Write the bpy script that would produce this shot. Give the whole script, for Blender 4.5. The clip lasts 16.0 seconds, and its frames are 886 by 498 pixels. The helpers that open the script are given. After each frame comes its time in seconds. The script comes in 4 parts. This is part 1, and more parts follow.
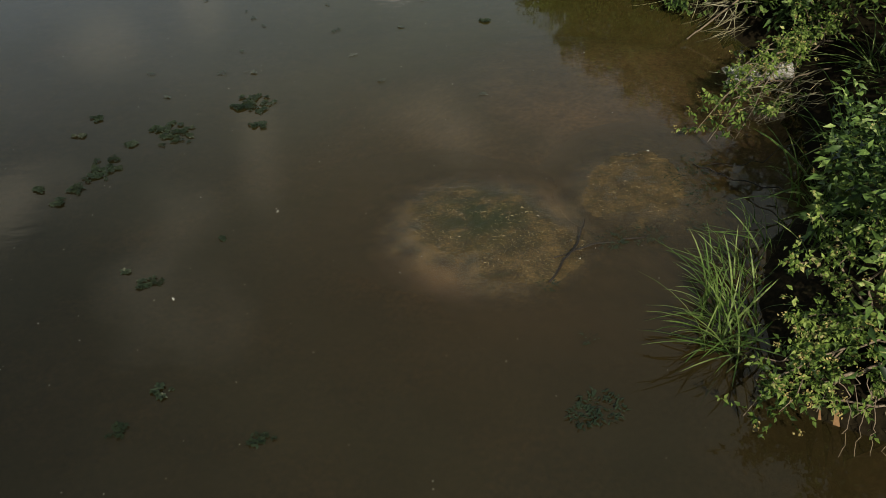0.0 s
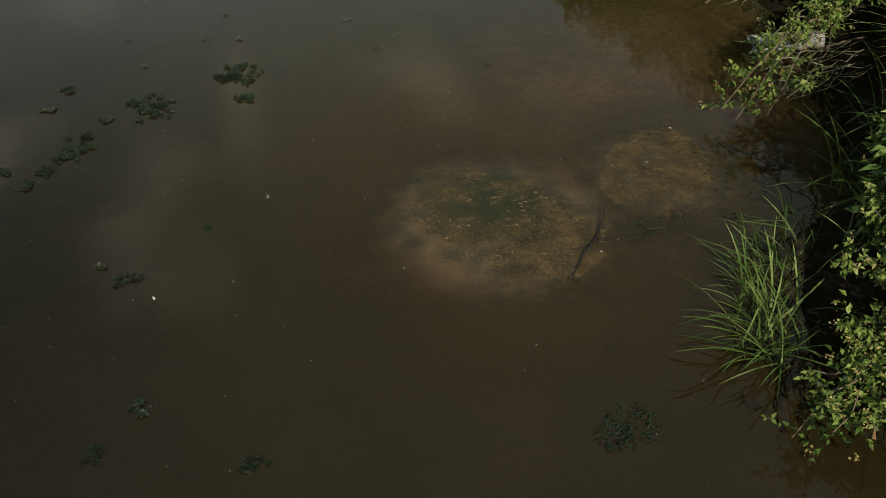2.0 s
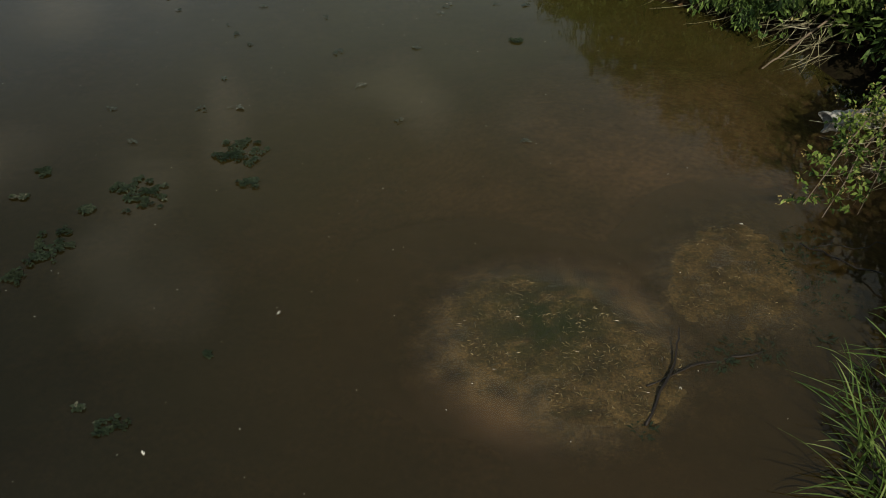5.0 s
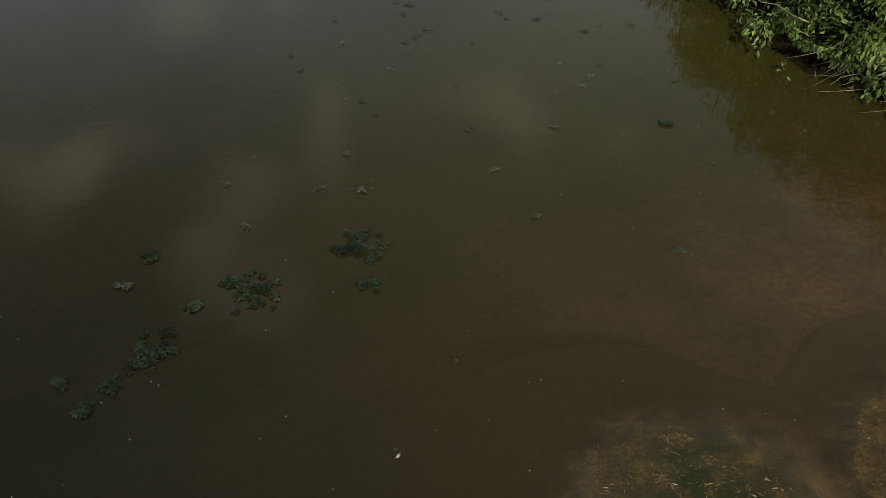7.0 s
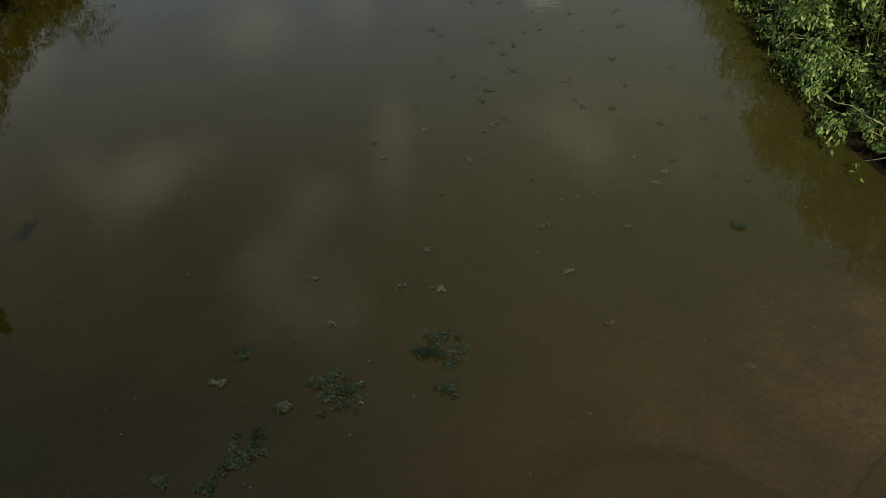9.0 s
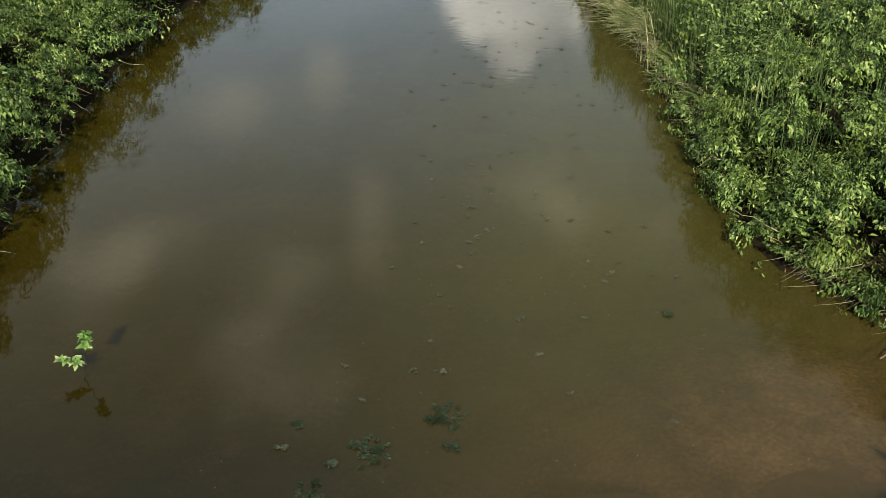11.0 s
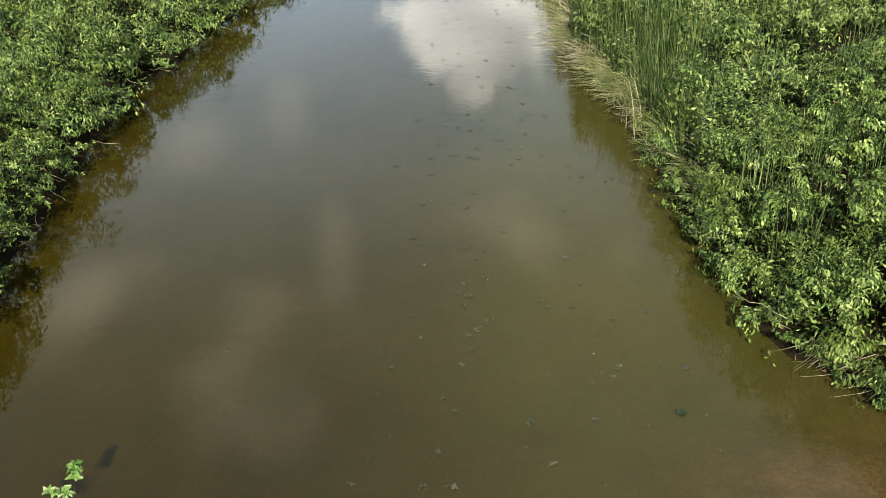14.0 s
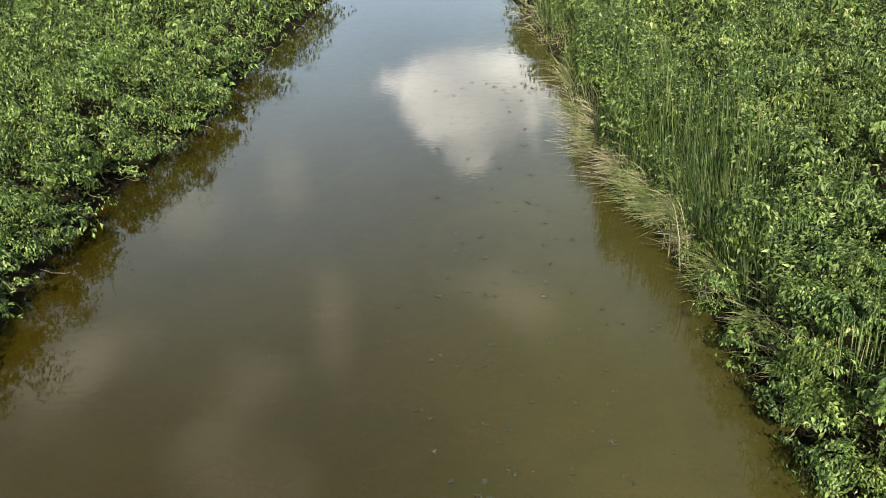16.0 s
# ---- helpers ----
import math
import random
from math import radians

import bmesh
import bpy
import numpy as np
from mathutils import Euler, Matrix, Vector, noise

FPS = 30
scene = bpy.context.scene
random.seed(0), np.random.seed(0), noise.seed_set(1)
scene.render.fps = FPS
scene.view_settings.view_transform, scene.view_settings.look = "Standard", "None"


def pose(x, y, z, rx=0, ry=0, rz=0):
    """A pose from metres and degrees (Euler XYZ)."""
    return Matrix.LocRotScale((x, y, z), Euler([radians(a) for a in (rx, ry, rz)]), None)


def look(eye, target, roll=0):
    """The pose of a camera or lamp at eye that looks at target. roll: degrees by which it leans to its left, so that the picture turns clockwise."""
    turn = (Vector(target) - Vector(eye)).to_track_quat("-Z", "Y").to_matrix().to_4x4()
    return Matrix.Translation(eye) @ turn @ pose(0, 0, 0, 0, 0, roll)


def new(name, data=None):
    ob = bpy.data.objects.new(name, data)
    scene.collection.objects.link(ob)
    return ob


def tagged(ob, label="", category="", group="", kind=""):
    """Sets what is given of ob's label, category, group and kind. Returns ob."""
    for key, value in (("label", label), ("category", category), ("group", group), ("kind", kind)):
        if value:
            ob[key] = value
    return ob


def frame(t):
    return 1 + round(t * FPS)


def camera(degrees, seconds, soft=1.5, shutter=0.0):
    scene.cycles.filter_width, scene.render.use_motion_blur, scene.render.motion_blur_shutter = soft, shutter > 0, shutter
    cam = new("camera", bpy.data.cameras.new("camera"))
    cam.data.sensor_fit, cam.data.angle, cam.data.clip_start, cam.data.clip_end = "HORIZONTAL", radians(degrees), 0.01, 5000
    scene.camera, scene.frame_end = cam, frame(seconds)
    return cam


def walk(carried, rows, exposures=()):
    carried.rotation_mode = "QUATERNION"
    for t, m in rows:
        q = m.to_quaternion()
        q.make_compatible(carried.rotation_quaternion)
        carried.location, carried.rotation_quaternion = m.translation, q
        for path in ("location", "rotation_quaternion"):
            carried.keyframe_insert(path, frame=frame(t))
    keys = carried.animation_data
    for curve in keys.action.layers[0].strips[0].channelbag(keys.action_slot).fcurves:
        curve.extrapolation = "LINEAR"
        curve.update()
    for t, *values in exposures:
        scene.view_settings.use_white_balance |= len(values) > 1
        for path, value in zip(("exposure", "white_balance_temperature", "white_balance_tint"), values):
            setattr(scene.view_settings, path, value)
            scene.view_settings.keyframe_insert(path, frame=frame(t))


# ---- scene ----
cam = camera(48.9, 16.0, soft=0.65)
PATH = [
    (0, (1.853, -1.538, 6.577), (1.896, 0.085, 5.409), -0.99),
    (0.5, (1.856, -1.252, 6.576), (1.903, 0.355, 5.387), -0.92),
    (1, (1.810, -1.006, 6.519), (1.860, 0.587, 5.310), -0.79),
    (1.5, (1.730, -0.745, 6.430), (1.789, 0.834, 5.204), -0.61),
    (2, (1.641, -0.480, 6.303), (1.713, 1.085, 5.060), -0.35),
    (2.5, (1.593, -0.159, 6.217), (1.679, 1.394, 4.960), -0.06),
    (3, (1.552, 0.216, 6.185), (1.649, 1.775, 4.936), 0.16),
    (3.5, (1.503, 0.560, 6.141), (1.609, 2.131, 4.908), 0.43),
    (3.7, (1.478, 0.672, 6.095), (1.590, 2.253, 4.875), 0.54),
    (5.8, (1.012, 2.072, 6.069), (1.108, 3.662, 4.860), 1.00),
    (6, (0.998, 2.235, 6.100), (1.063, 3.829, 4.893), 0.87),
    (6.5, (0.955, 2.652, 6.194), (0.933, 4.251, 4.993), 0.53),
    (7, (0.734, 3.063, 6.186), (0.655, 4.666, 4.994), 0.20),
    (7.5, (0.668, 3.396, 6.203), (0.517, 5.001, 5.019), -0.03),
    (8, (0.588, 3.731, 6.217), (0.393, 5.335, 5.039), -0.27),
    (8.5, (0.512, 3.792, 6.470), (0.306, 5.401, 5.300), -0.50),
    (9, (0.532, 3.205, 7.239), (0.326, 4.822, 6.080), -0.62),
    (9.5, (0.537, 2.449, 8.018), (0.342, 4.084, 6.882), -0.74),
    (10, (0.592, 1.637, 8.711), (0.399, 3.296, 7.611), -0.85),
    (10.2, (0.615, 1.341, 8.927), (0.424, 3.010, 7.840), -0.90),
    (12.3, (0.167, -0.692, 10.476), (0.051, 1.041, 9.483), -2.00),
    (12.5, (0.051, -0.514, 10.454), (-0.058, 1.220, 9.462), -1.86),
    (13, (-0.010, -0.093, 10.449), (-0.112, 1.640, 9.455), -1.84),
    (13.5, (-0.058, 0.513, 10.499), (-0.157, 2.245, 9.504), -1.85),
    (14, (-0.070, 1.332, 10.509), (-0.171, 3.069, 9.522), -2.08),
    (14.5, (-0.206, 1.988, 10.632), (-0.302, 3.729, 9.653), -2.01),
    (15, (-0.359, 3.009, 10.474), (-0.451, 4.765, 9.521), -1.85),
    (15.5, (-0.491, 4.310, 10.305), (-0.580, 6.088, 9.394), -1.72),
    (16, (-0.564, 5.841, 10.159), (-0.658, 7.642, 9.295), -1.77),
]
walk(cam, [(t, look(eye, target, roll)) for t, eye, target, roll in PATH],
     exposures=[(0.0, 0.0, 6500, 10), (3.7, -0.36, 6500, 10), (5.8, -0.3, 6500, 10), (8.5, -0.32, 6500, 10), (9.0, -0.18, 6500, 10), (9.5, 0.06, 6500, 10), (10.2, 0.34, 6500, 10),
                (12.3, 1.16, 6500, 10), (16.0, 1.1, 6500, 10)])

# ---- sky and sun: low sun behind the camera, blue sky with cumulus ----
SUN_ELEVATION, SUN_TURN = 33.0, 178.0
world = bpy.data.worlds.new("sky")
scene.world = world
world.use_nodes = True
wn, wl = world.node_tree.nodes, world.node_tree.links
wn.clear()


def wmath(op, a, b=None, c=None):
    n = wn.new("ShaderNodeMath")
    n.operation = op
    for i, v in enumerate((a, b, c)):
        if v is None:
            continue
        if isinstance(v, (int, float)):
            n.inputs[i].default_value = v
        else:
            wl.new(v, n.inputs[i])
    return n.outputs[0]


sky = wn.new("ShaderNodeTexSky")
sky.sky_type, sky.sun_disc = "NISHITA", False
sky.sun_elevation, sky.sun_rotation = radians(SUN_ELEVATION), radians(SUN_TURN)
sky.air_density, sky.dust_density, sky.ozone_density = 1.0, 1.6, 1.0
wcoord = wn.new("ShaderNodeTexCoord")
wsep = wn.new("ShaderNodeSeparateXYZ")
wl.new(wcoord.outputs["Generated"], wsep.inputs[0])
dx, dy, dz = wsep.outputs
flat = wmath("DIVIDE", dx, wmath("MAXIMUM", wmath("ABSOLUTE", dy), 0.05))


def wnoise(scale, detail, stretch=(1, 1, 1), shift=(0, 0, 0)):
    m = wn.new("ShaderNodeMapping")
    m.inputs["Scale"].default_value = stretch
    m.inputs["Location"].default_value = shift
    wl.new(wcoord.outputs["Generated"], m.inputs["Vector"])
    n = wn.new("ShaderNodeTexNoise")
    n.inputs["Scale"].default_value, n.inputs["Detail"].default_value = scale, detail
    n.inputs["Roughness"].default_value = 0.6
    wl.new(m.outputs[0], n.inputs["Vector"])
    return n.outputs["Fac"]


def puff(azimuth, elevation, wide, high, edge, noise_out, rough):
    """A cumulus in the sky: an oval round a direction with a billowing outline, 0 to 1."""
    a = math.tan(radians(azimuth))
    e = math.sin(radians(elevation))
    u = wmath("DIVIDE", wmath("SUBTRACT", flat, a), wide)
    v = wmath("DIVIDE", wmath("SUBTRACT", dz, e), high)
    r = wmath("SQRT", wmath("ADD", wmath("MULTIPLY", u, u), wmath("MULTIPLY", v, v)))
    field = wmath("ADD", wmath("SUBTRACT", 1.0, r), wmath("MULTIPLY", wmath("SUBTRACT", noise_out, 0.5), rough))
    n = wn.new("ShaderNodeMapRange")
    n.interpolation_type = "SMOOTHSTEP"
    n.inputs["From Min"].default_value, n.inputs["From Max"].default_value = 0.0, edge
    wl.new(field, n.inputs["Value"])
    return wmath("MULTIPLY", n.outputs[0], wmath("GREATER_THAN", dy, 0.0))


fine, soft_noise, wide_noise = wnoise(30, 7), wnoise(9, 1.2, (1, 1, 1.3), (3, 1, 2)), wnoise(3.2, 5, (1, 1, 1.8), (7, 3, 1))
cumulus = wmath("MAXIMUM", puff(-1.3, 16.3, 0.100, 0.044, 0.35, fine, 1.3), puff(-0.5, 18.2, 0.078, 0.034, 0.35, fine, 1.3))
cumulus = wmath("MAXIMUM", cumulus, puff(-1.2, 19.9, 0.034, 0.026, 0.4, fine, 1.4))
cumulus = wmath("MAXIMUM", cumulus, wmath("MULTIPLY", puff(4.0, 16.6, 0.05, 0.045, 0.8, fine, 1.3), 0.5))
thin = wn.new("ShaderNodeMapRange")
thin.interpolation_type = "SMOOTHSTEP"
thin.inputs["From Min"].default_value, thin.inputs["From Max"].default_value, thin.inputs["To Min"].default_value = 0.19, 0.285, 0.25
wl.new(dz, thin.inputs["Value"])
cumulus = wmath("MULTIPLY", cumulus, thin.outputs[0])
wisps = None
for az, el, w, h, much in ((-10.6, 28.5, 0.034, 0.052, 0.52), (2.4, 28.4, 0.072, 0.04, 0.62), (-18.0, 21.5, 0.075, 0.036, 0.36), (-12.7, 21.0, 0.03, 0.035, 0.26), (-26.8, 29.6, 0.085, 0.05, 0.8), (-18.3, 36.0, 0.085, 0.078, 0.8),
                           (9.1, 29.3, 0.04, 0.034, 0.3), (-31, 22, 0.07, 0.04, 0.3)):
    one = wmath("MULTIPLY", puff(az, el, w * 1.25, h * 1.2, 1.2, soft_noise, 2.4), much * 0.7)
    wisps = one if wisps is None else wmath("MAXIMUM", wisps, one)
# thin bright haze in the half of the sky across from the sun, bluer towards the horizon
haze_tint = wn.new("ShaderNodeMix")
haze_tint.data_type = "RGBA"
haze_tint.inputs["A"].default_value, haze_tint.inputs["B"].default_value = (13.8, 18.2, 22.6, 1), (10.6, 11.6, 10.4, 1)
wl.new(wmath("MULTIPLY_ADD", dz, 2.6, -0.4), haze_tint.inputs["Factor"])
haze_much = wn.new("ShaderNodeMapRange")
haze_much.interpolation_type = "SMOOTHSTEP"
haze_much.inputs["From Min"].default_value, haze_much.inputs["From Max"].default_value, haze_much.inputs["To Max"].default_value = 0.0, 0.6, 0.9
wl.new(dy, haze_much.inputs["Value"])
haze = wn.new("ShaderNodeMix")
haze.data_type = "RGBA"
wl.new(wmath("MULTIPLY", haze_much.outputs[0], wmath("MULTIPLY_ADD", wide_noise, 0.9, 0.4)), haze.inputs["Factor"])
wl.new(sky.outputs[0], haze.inputs["A"])
wl.new(haze_tint.outputs["Result"], haze.inputs["B"])
shade = wn.new("ShaderNodeMix")
shade.data_type = "RGBA"
shade.inputs["A"].default_value, shade.inputs["B"].default_value = (17, 17.6, 18.2, 1), (41, 40, 36.5, 1)
wl.new(wmath("MULTIPLY_ADD", soft_noise, 3.0, -0.85), shade.inputs["Factor"])
blend = wn.new("ShaderNodeMix")
blend.data_type = "RGBA"
veil = wn.new("ShaderNodeMix")
veil.data_type = "RGBA"
veil.inputs["B"].default_value = (33, 30.5, 24, 1)
wl.new(wisps, veil.inputs["Factor"])
wl.new(haze.outputs["Result"], veil.inputs["A"])
wl.new(cumulus, blend.inputs["Factor"])
wl.new(veil.outputs["Result"], blend.inputs["A"])
wl.new(shade.outputs["Result"], blend.inputs["B"])
wback = wn.new("ShaderNodeBackground")
wback.inputs["Strength"].default_value = 0.05
wl.new(blend.outputs["Result"], wback.inputs["Color"])
wl.new(wback.outputs[0], wn.new("ShaderNodeOutputWorld").inputs["Surface"])

sun_data = bpy.data.lights.new("sun", "SUN")
sun_data.energy, sun_data.angle, sun_data.color = 5.0, radians(0.55), (1.0, 0.90, 0.76)
sun = new("sun", sun_data)
sun.matrix_world = look((math.sin(radians(SUN_TURN)) * math.cos(radians(SUN_ELEVATION)) * 60, math.cos(radians(SUN_TURN)) * math.cos(radians(SUN_ELEVATION)) * 60, math.sin(radians(SUN_ELEVATION)) * 60), (0, 0, 0))


# ---- materials ----
def material(name):
    m = bpy.data.materials.new(name)
    m.use_nodes = True
    m.node_tree.nodes.clear()
    return m, m.node_tree.nodes, m.node_tree.links


def ramp(nodes, links, source, stops):
    n = nodes.new("ShaderNodeValToRGB")
    while len(n.color_ramp.elements) < len(stops):
        n.color_ramp.elements.new(0.5)
    for e, (p, c) in zip(n.color_ramp.elements, stops):
        e.position, e.color = p, (*c, 1)
    links.new(source, n.inputs[0])
    return n.outputs[0]


def tex_noise(nodes, links, scale, detail=4, rough=0.55):
    n = nodes.new("ShaderNodeTexNoise")
    n.inputs["Scale"].default_value, n.inputs["Detail"].default_value, n.inputs["Roughness"].default_value = scale, detail, rough
    g = nodes.new("ShaderNodeNewGeometry")
    links.new(g.outputs["Position"], n.inputs["Vector"])
    return n.outputs["Fac"]


def mixed(nodes, links, factor, a, b, mode="MIX"):
    n = nodes.new("ShaderNodeMix")
    n.data_type, n.blend_type = "RGBA", mode
    for key, v in (("Factor", factor), ("A", a), ("B", b)):
        if isinstance(v, tuple):
            n.inputs[key].default_value = (*v, 1)
        elif isinstance(v, (int, float)):
            n.inputs[key].default_value = v
        else:
            links.new(v, n.inputs[key])
    return n.outputs["Result"]


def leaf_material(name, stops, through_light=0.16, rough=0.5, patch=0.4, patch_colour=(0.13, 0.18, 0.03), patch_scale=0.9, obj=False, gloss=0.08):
    """Foliage: tint by leaf and clump, with gap shade painted into the herb and shrub ramps; patches of yellower
    growth, some light passing through.
    """
    m, nodes, links = material(name)
    if obj:
        rnd = nodes.new("ShaderNodeObjectInfo").outputs["Random"]
    else:
        rnd = nodes.new("ShaderNodeNewGeometry").outputs["Random Per Island"]
    clump_tone = nodes.new("ShaderNodeMath")
    clump_tone.operation = "MULTIPLY_ADD"
    links.new(tex_noise(nodes, links, 2.6, 2.5), clump_tone.inputs[0])
    clump_tone.inputs[1].default_value, clump_tone.inputs[2].default_value = 1.6, -0.62
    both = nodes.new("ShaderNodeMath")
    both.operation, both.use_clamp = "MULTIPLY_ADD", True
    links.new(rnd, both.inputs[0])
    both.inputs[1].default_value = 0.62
    links.new(clump_tone.outputs[0], both.inputs[2])
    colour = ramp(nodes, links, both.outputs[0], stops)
    spot = ramp(nodes, links, tex_noise(nodes, links, patch_scale, 3), [(0.48, (0, 0, 0)), (0.66, (patch, patch, patch))])
    colour = mixed(nodes, links, spot, colour, patch_colour)
    vein = ramp(nodes, links, tex_noise(nodes, links, 45, 2), [(0.3, (0.7, 0.7, 0.7)), (0.7, (1.2, 1.2, 1.2))])
    colour = mixed(nodes, links, 1.0, colour, vein, "MULTIPLY")
    p = nodes.new("ShaderNodeBsdfPrincipled")
    p.inputs["Roughness"].default_value = rough
    p.inputs["Specular IOR Level"].default_value = gloss
    links.new(colour, p.inputs["Base Color"])
    t = nodes.new("ShaderNodeBsdfTranslucent")
    links.new(mixed(nodes, links, 1.0, colour, (1.1, 1.25, 0.55), "MULTIPLY"), t.inputs["Color"])
    s = nodes.new("ShaderNodeMixShader")
    s.inputs[0].default_value = through_light
    links.new(p.outputs[0], s.inputs[1])
    links.new(t.outputs[0], s.inputs[2])
    links.new(s.outputs[0], nodes.new("ShaderNodeOutputMaterial").inputs["Surface"])
    return m


def solid_material(name, stops, scale, rough=0.8, bump=0.3, scale2=None, metal=0.0, specular=0.4):
    m, nodes, links = material(name)
    colour = ramp(nodes, links, tex_noise(nodes, links, scale, 6, 0.65), stops)
    if scale2:
        grain = ramp(nodes, links, tex_noise(nodes, links, scale2, 3), [(0.3, (0.6, 0.6, 0.6)), (0.7, (1.2, 1.2, 1.2))])
        colour = mixed(nodes, links, 1.0, colour, grain, "MULTIPLY")
    p = nodes.new("ShaderNodeBsdfPrincipled")
    p.inputs["Roughness"].default_value, p.inputs["Metallic"].default_value = rough, metal
    p.inputs["Specular IOR Level"].default_value = specular
    links.new(colour, p.inputs["Base Color"])
    b = nodes.new("ShaderNodeBump")
    b.inputs["Strength"].default_value, b.inputs["Distance"].default_value = bump, 0.02
    links.new(tex_noise(nodes, links, (scale2 or scale * 4), 5), b.inputs["Height"])
    links.new(b.outputs[0], p.inputs["Normal"])
    links.new(p.outputs[0], nodes.new("ShaderNodeOutputMaterial").inputs["Surface"])
    return m


# Next three: darkest stops paint shade in leaf gaps, palest ones sunlit highlights.
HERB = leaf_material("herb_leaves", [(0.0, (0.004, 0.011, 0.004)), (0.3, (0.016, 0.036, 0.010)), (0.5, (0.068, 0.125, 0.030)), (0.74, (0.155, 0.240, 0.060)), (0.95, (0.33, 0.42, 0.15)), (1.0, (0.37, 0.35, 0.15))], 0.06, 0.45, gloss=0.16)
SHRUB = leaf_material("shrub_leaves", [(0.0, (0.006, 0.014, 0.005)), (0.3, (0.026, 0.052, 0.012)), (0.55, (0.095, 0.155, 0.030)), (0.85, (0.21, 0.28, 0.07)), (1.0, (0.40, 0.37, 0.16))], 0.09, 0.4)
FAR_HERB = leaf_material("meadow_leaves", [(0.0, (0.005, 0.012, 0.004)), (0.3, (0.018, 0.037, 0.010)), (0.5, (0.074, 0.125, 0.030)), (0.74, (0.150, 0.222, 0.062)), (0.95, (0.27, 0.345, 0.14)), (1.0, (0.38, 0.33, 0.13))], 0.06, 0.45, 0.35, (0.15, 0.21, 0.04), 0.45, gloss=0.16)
RUSH = leaf_material("rush_stems", [(0.0, (0.012, 0.028, 0.010)), (0.5, (0.055, 0.100, 0.032)), (0.8, (0.13, 0.18, 0.07)), (1.0, (0.30, 0.28, 0.15))], 0.15, 0.45, 0.3)
STRAW = leaf_material("dry_stems", [(0.0, (0.05, 0.055, 0.028)), (0.35, (0.15, 0.145, 0.08)), (0.7, (0.34, 0.32, 0.20)), (1.0, (0.56, 0.53, 0.39))], 0.1, 0.6, 0.0)
GRASS = leaf_material("grass_blades", [(0.0, (0.024, 0.052, 0.013)), (0.5, (0.085, 0.15, 0.036)), (1.0, (0.26, 0.32, 0.12))], 0.18, 0.45, 0.2, obj=True)
SEED = leaf_material("seed_heads", [(0.0, (0.22, 0.17, 0.06)), (1.0, (0.42, 0.36, 0.15))], 0.1, 0.7, 0.0)
PAD = leaf_material("floating_leaves", [(0.0, (0.008, 0.015, 0.008)), (0.5, (0.016, 0.026, 0.014)), (0.85, (0.040, 0.056, 0.034)), (1.0, (0.15, 0.15, 0.11))], 0.05, 0.5, 0.25, (0.035, 0.035, 0.018), 5, gloss=0.06)
SCRAP = leaf_material("floating_scraps", [(0.0, (0.022, 0.032, 0.026)), (0.7, (0.055, 0.070, 0.056)), (1.0, (0.20, 0.20, 0.17))], 0.0, 0.7, 0.0)
WEED = leaf_material("drowned_weed", [(0.0, (0.012, 0.022, 0.014)), (1.0, (0.03, 0.045, 0.025))], 0.0, 0.5, 0.0)
SEDGE = leaf_material("sedge_blades", [(0.0, (0.04, 0.07, 0.022)), (0.4, (0.12, 0.155, 0.055)), (0.7, (0.27, 0.28, 0.135)), (1.0, (0.48, 0.45, 0.28))], 0.08, 0.55, 0.3)
HUSK = leaf_material("wet_straw_bits", [(0.0, (0.022, 0.022, 0.009)), (0.5, (0.10, 0.080, 0.032)), (0.85, (0.21, 0.165, 0.075)), (1.0, (0.42, 0.36, 0.20))], 0.0, 0.3, 0.0, gloss=0.5)
SPRIG = leaf_material("sprig_leaves", [(0.0, (0.05, 0.12, 0.025)), (0.5, (0.15, 0.27, 0.07)), (1.0, (0.46, 0.50, 0.28))], 0.15, 0.4, 0.0)
BARK = solid_material("wet_bark", [(0.3, (0.010, 0.008, 0.006)), (0.7, (0.026, 0.020, 0.014))], 9, 0.6, 0.6, 60)
PALE_BARK = solid_material("bleached_bark", [(0.3, (0.12, 0.092, 0.06)), (0.7, (0.25, 0.20, 0.135))], 8, 0.8, 0.5, 70)
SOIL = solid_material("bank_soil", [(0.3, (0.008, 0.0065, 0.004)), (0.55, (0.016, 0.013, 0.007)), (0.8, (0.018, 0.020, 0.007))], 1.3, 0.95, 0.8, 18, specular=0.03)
PLASTIC = solid_material("weathered_pipe", [(0.35, (0.30, 0.30, 0.27)), (0.6, (0.45, 0.45, 0.41)), (0.8, (0.20, 0.205, 0.17))], 5, 0.7, 0.2, 40)
FOAM = solid_material("foam_flecks", [(0.3, (0.5, 0.5, 0.45)), (0.7, (0.7, 0.7, 0.62))], 20, 0.8, 0.1)


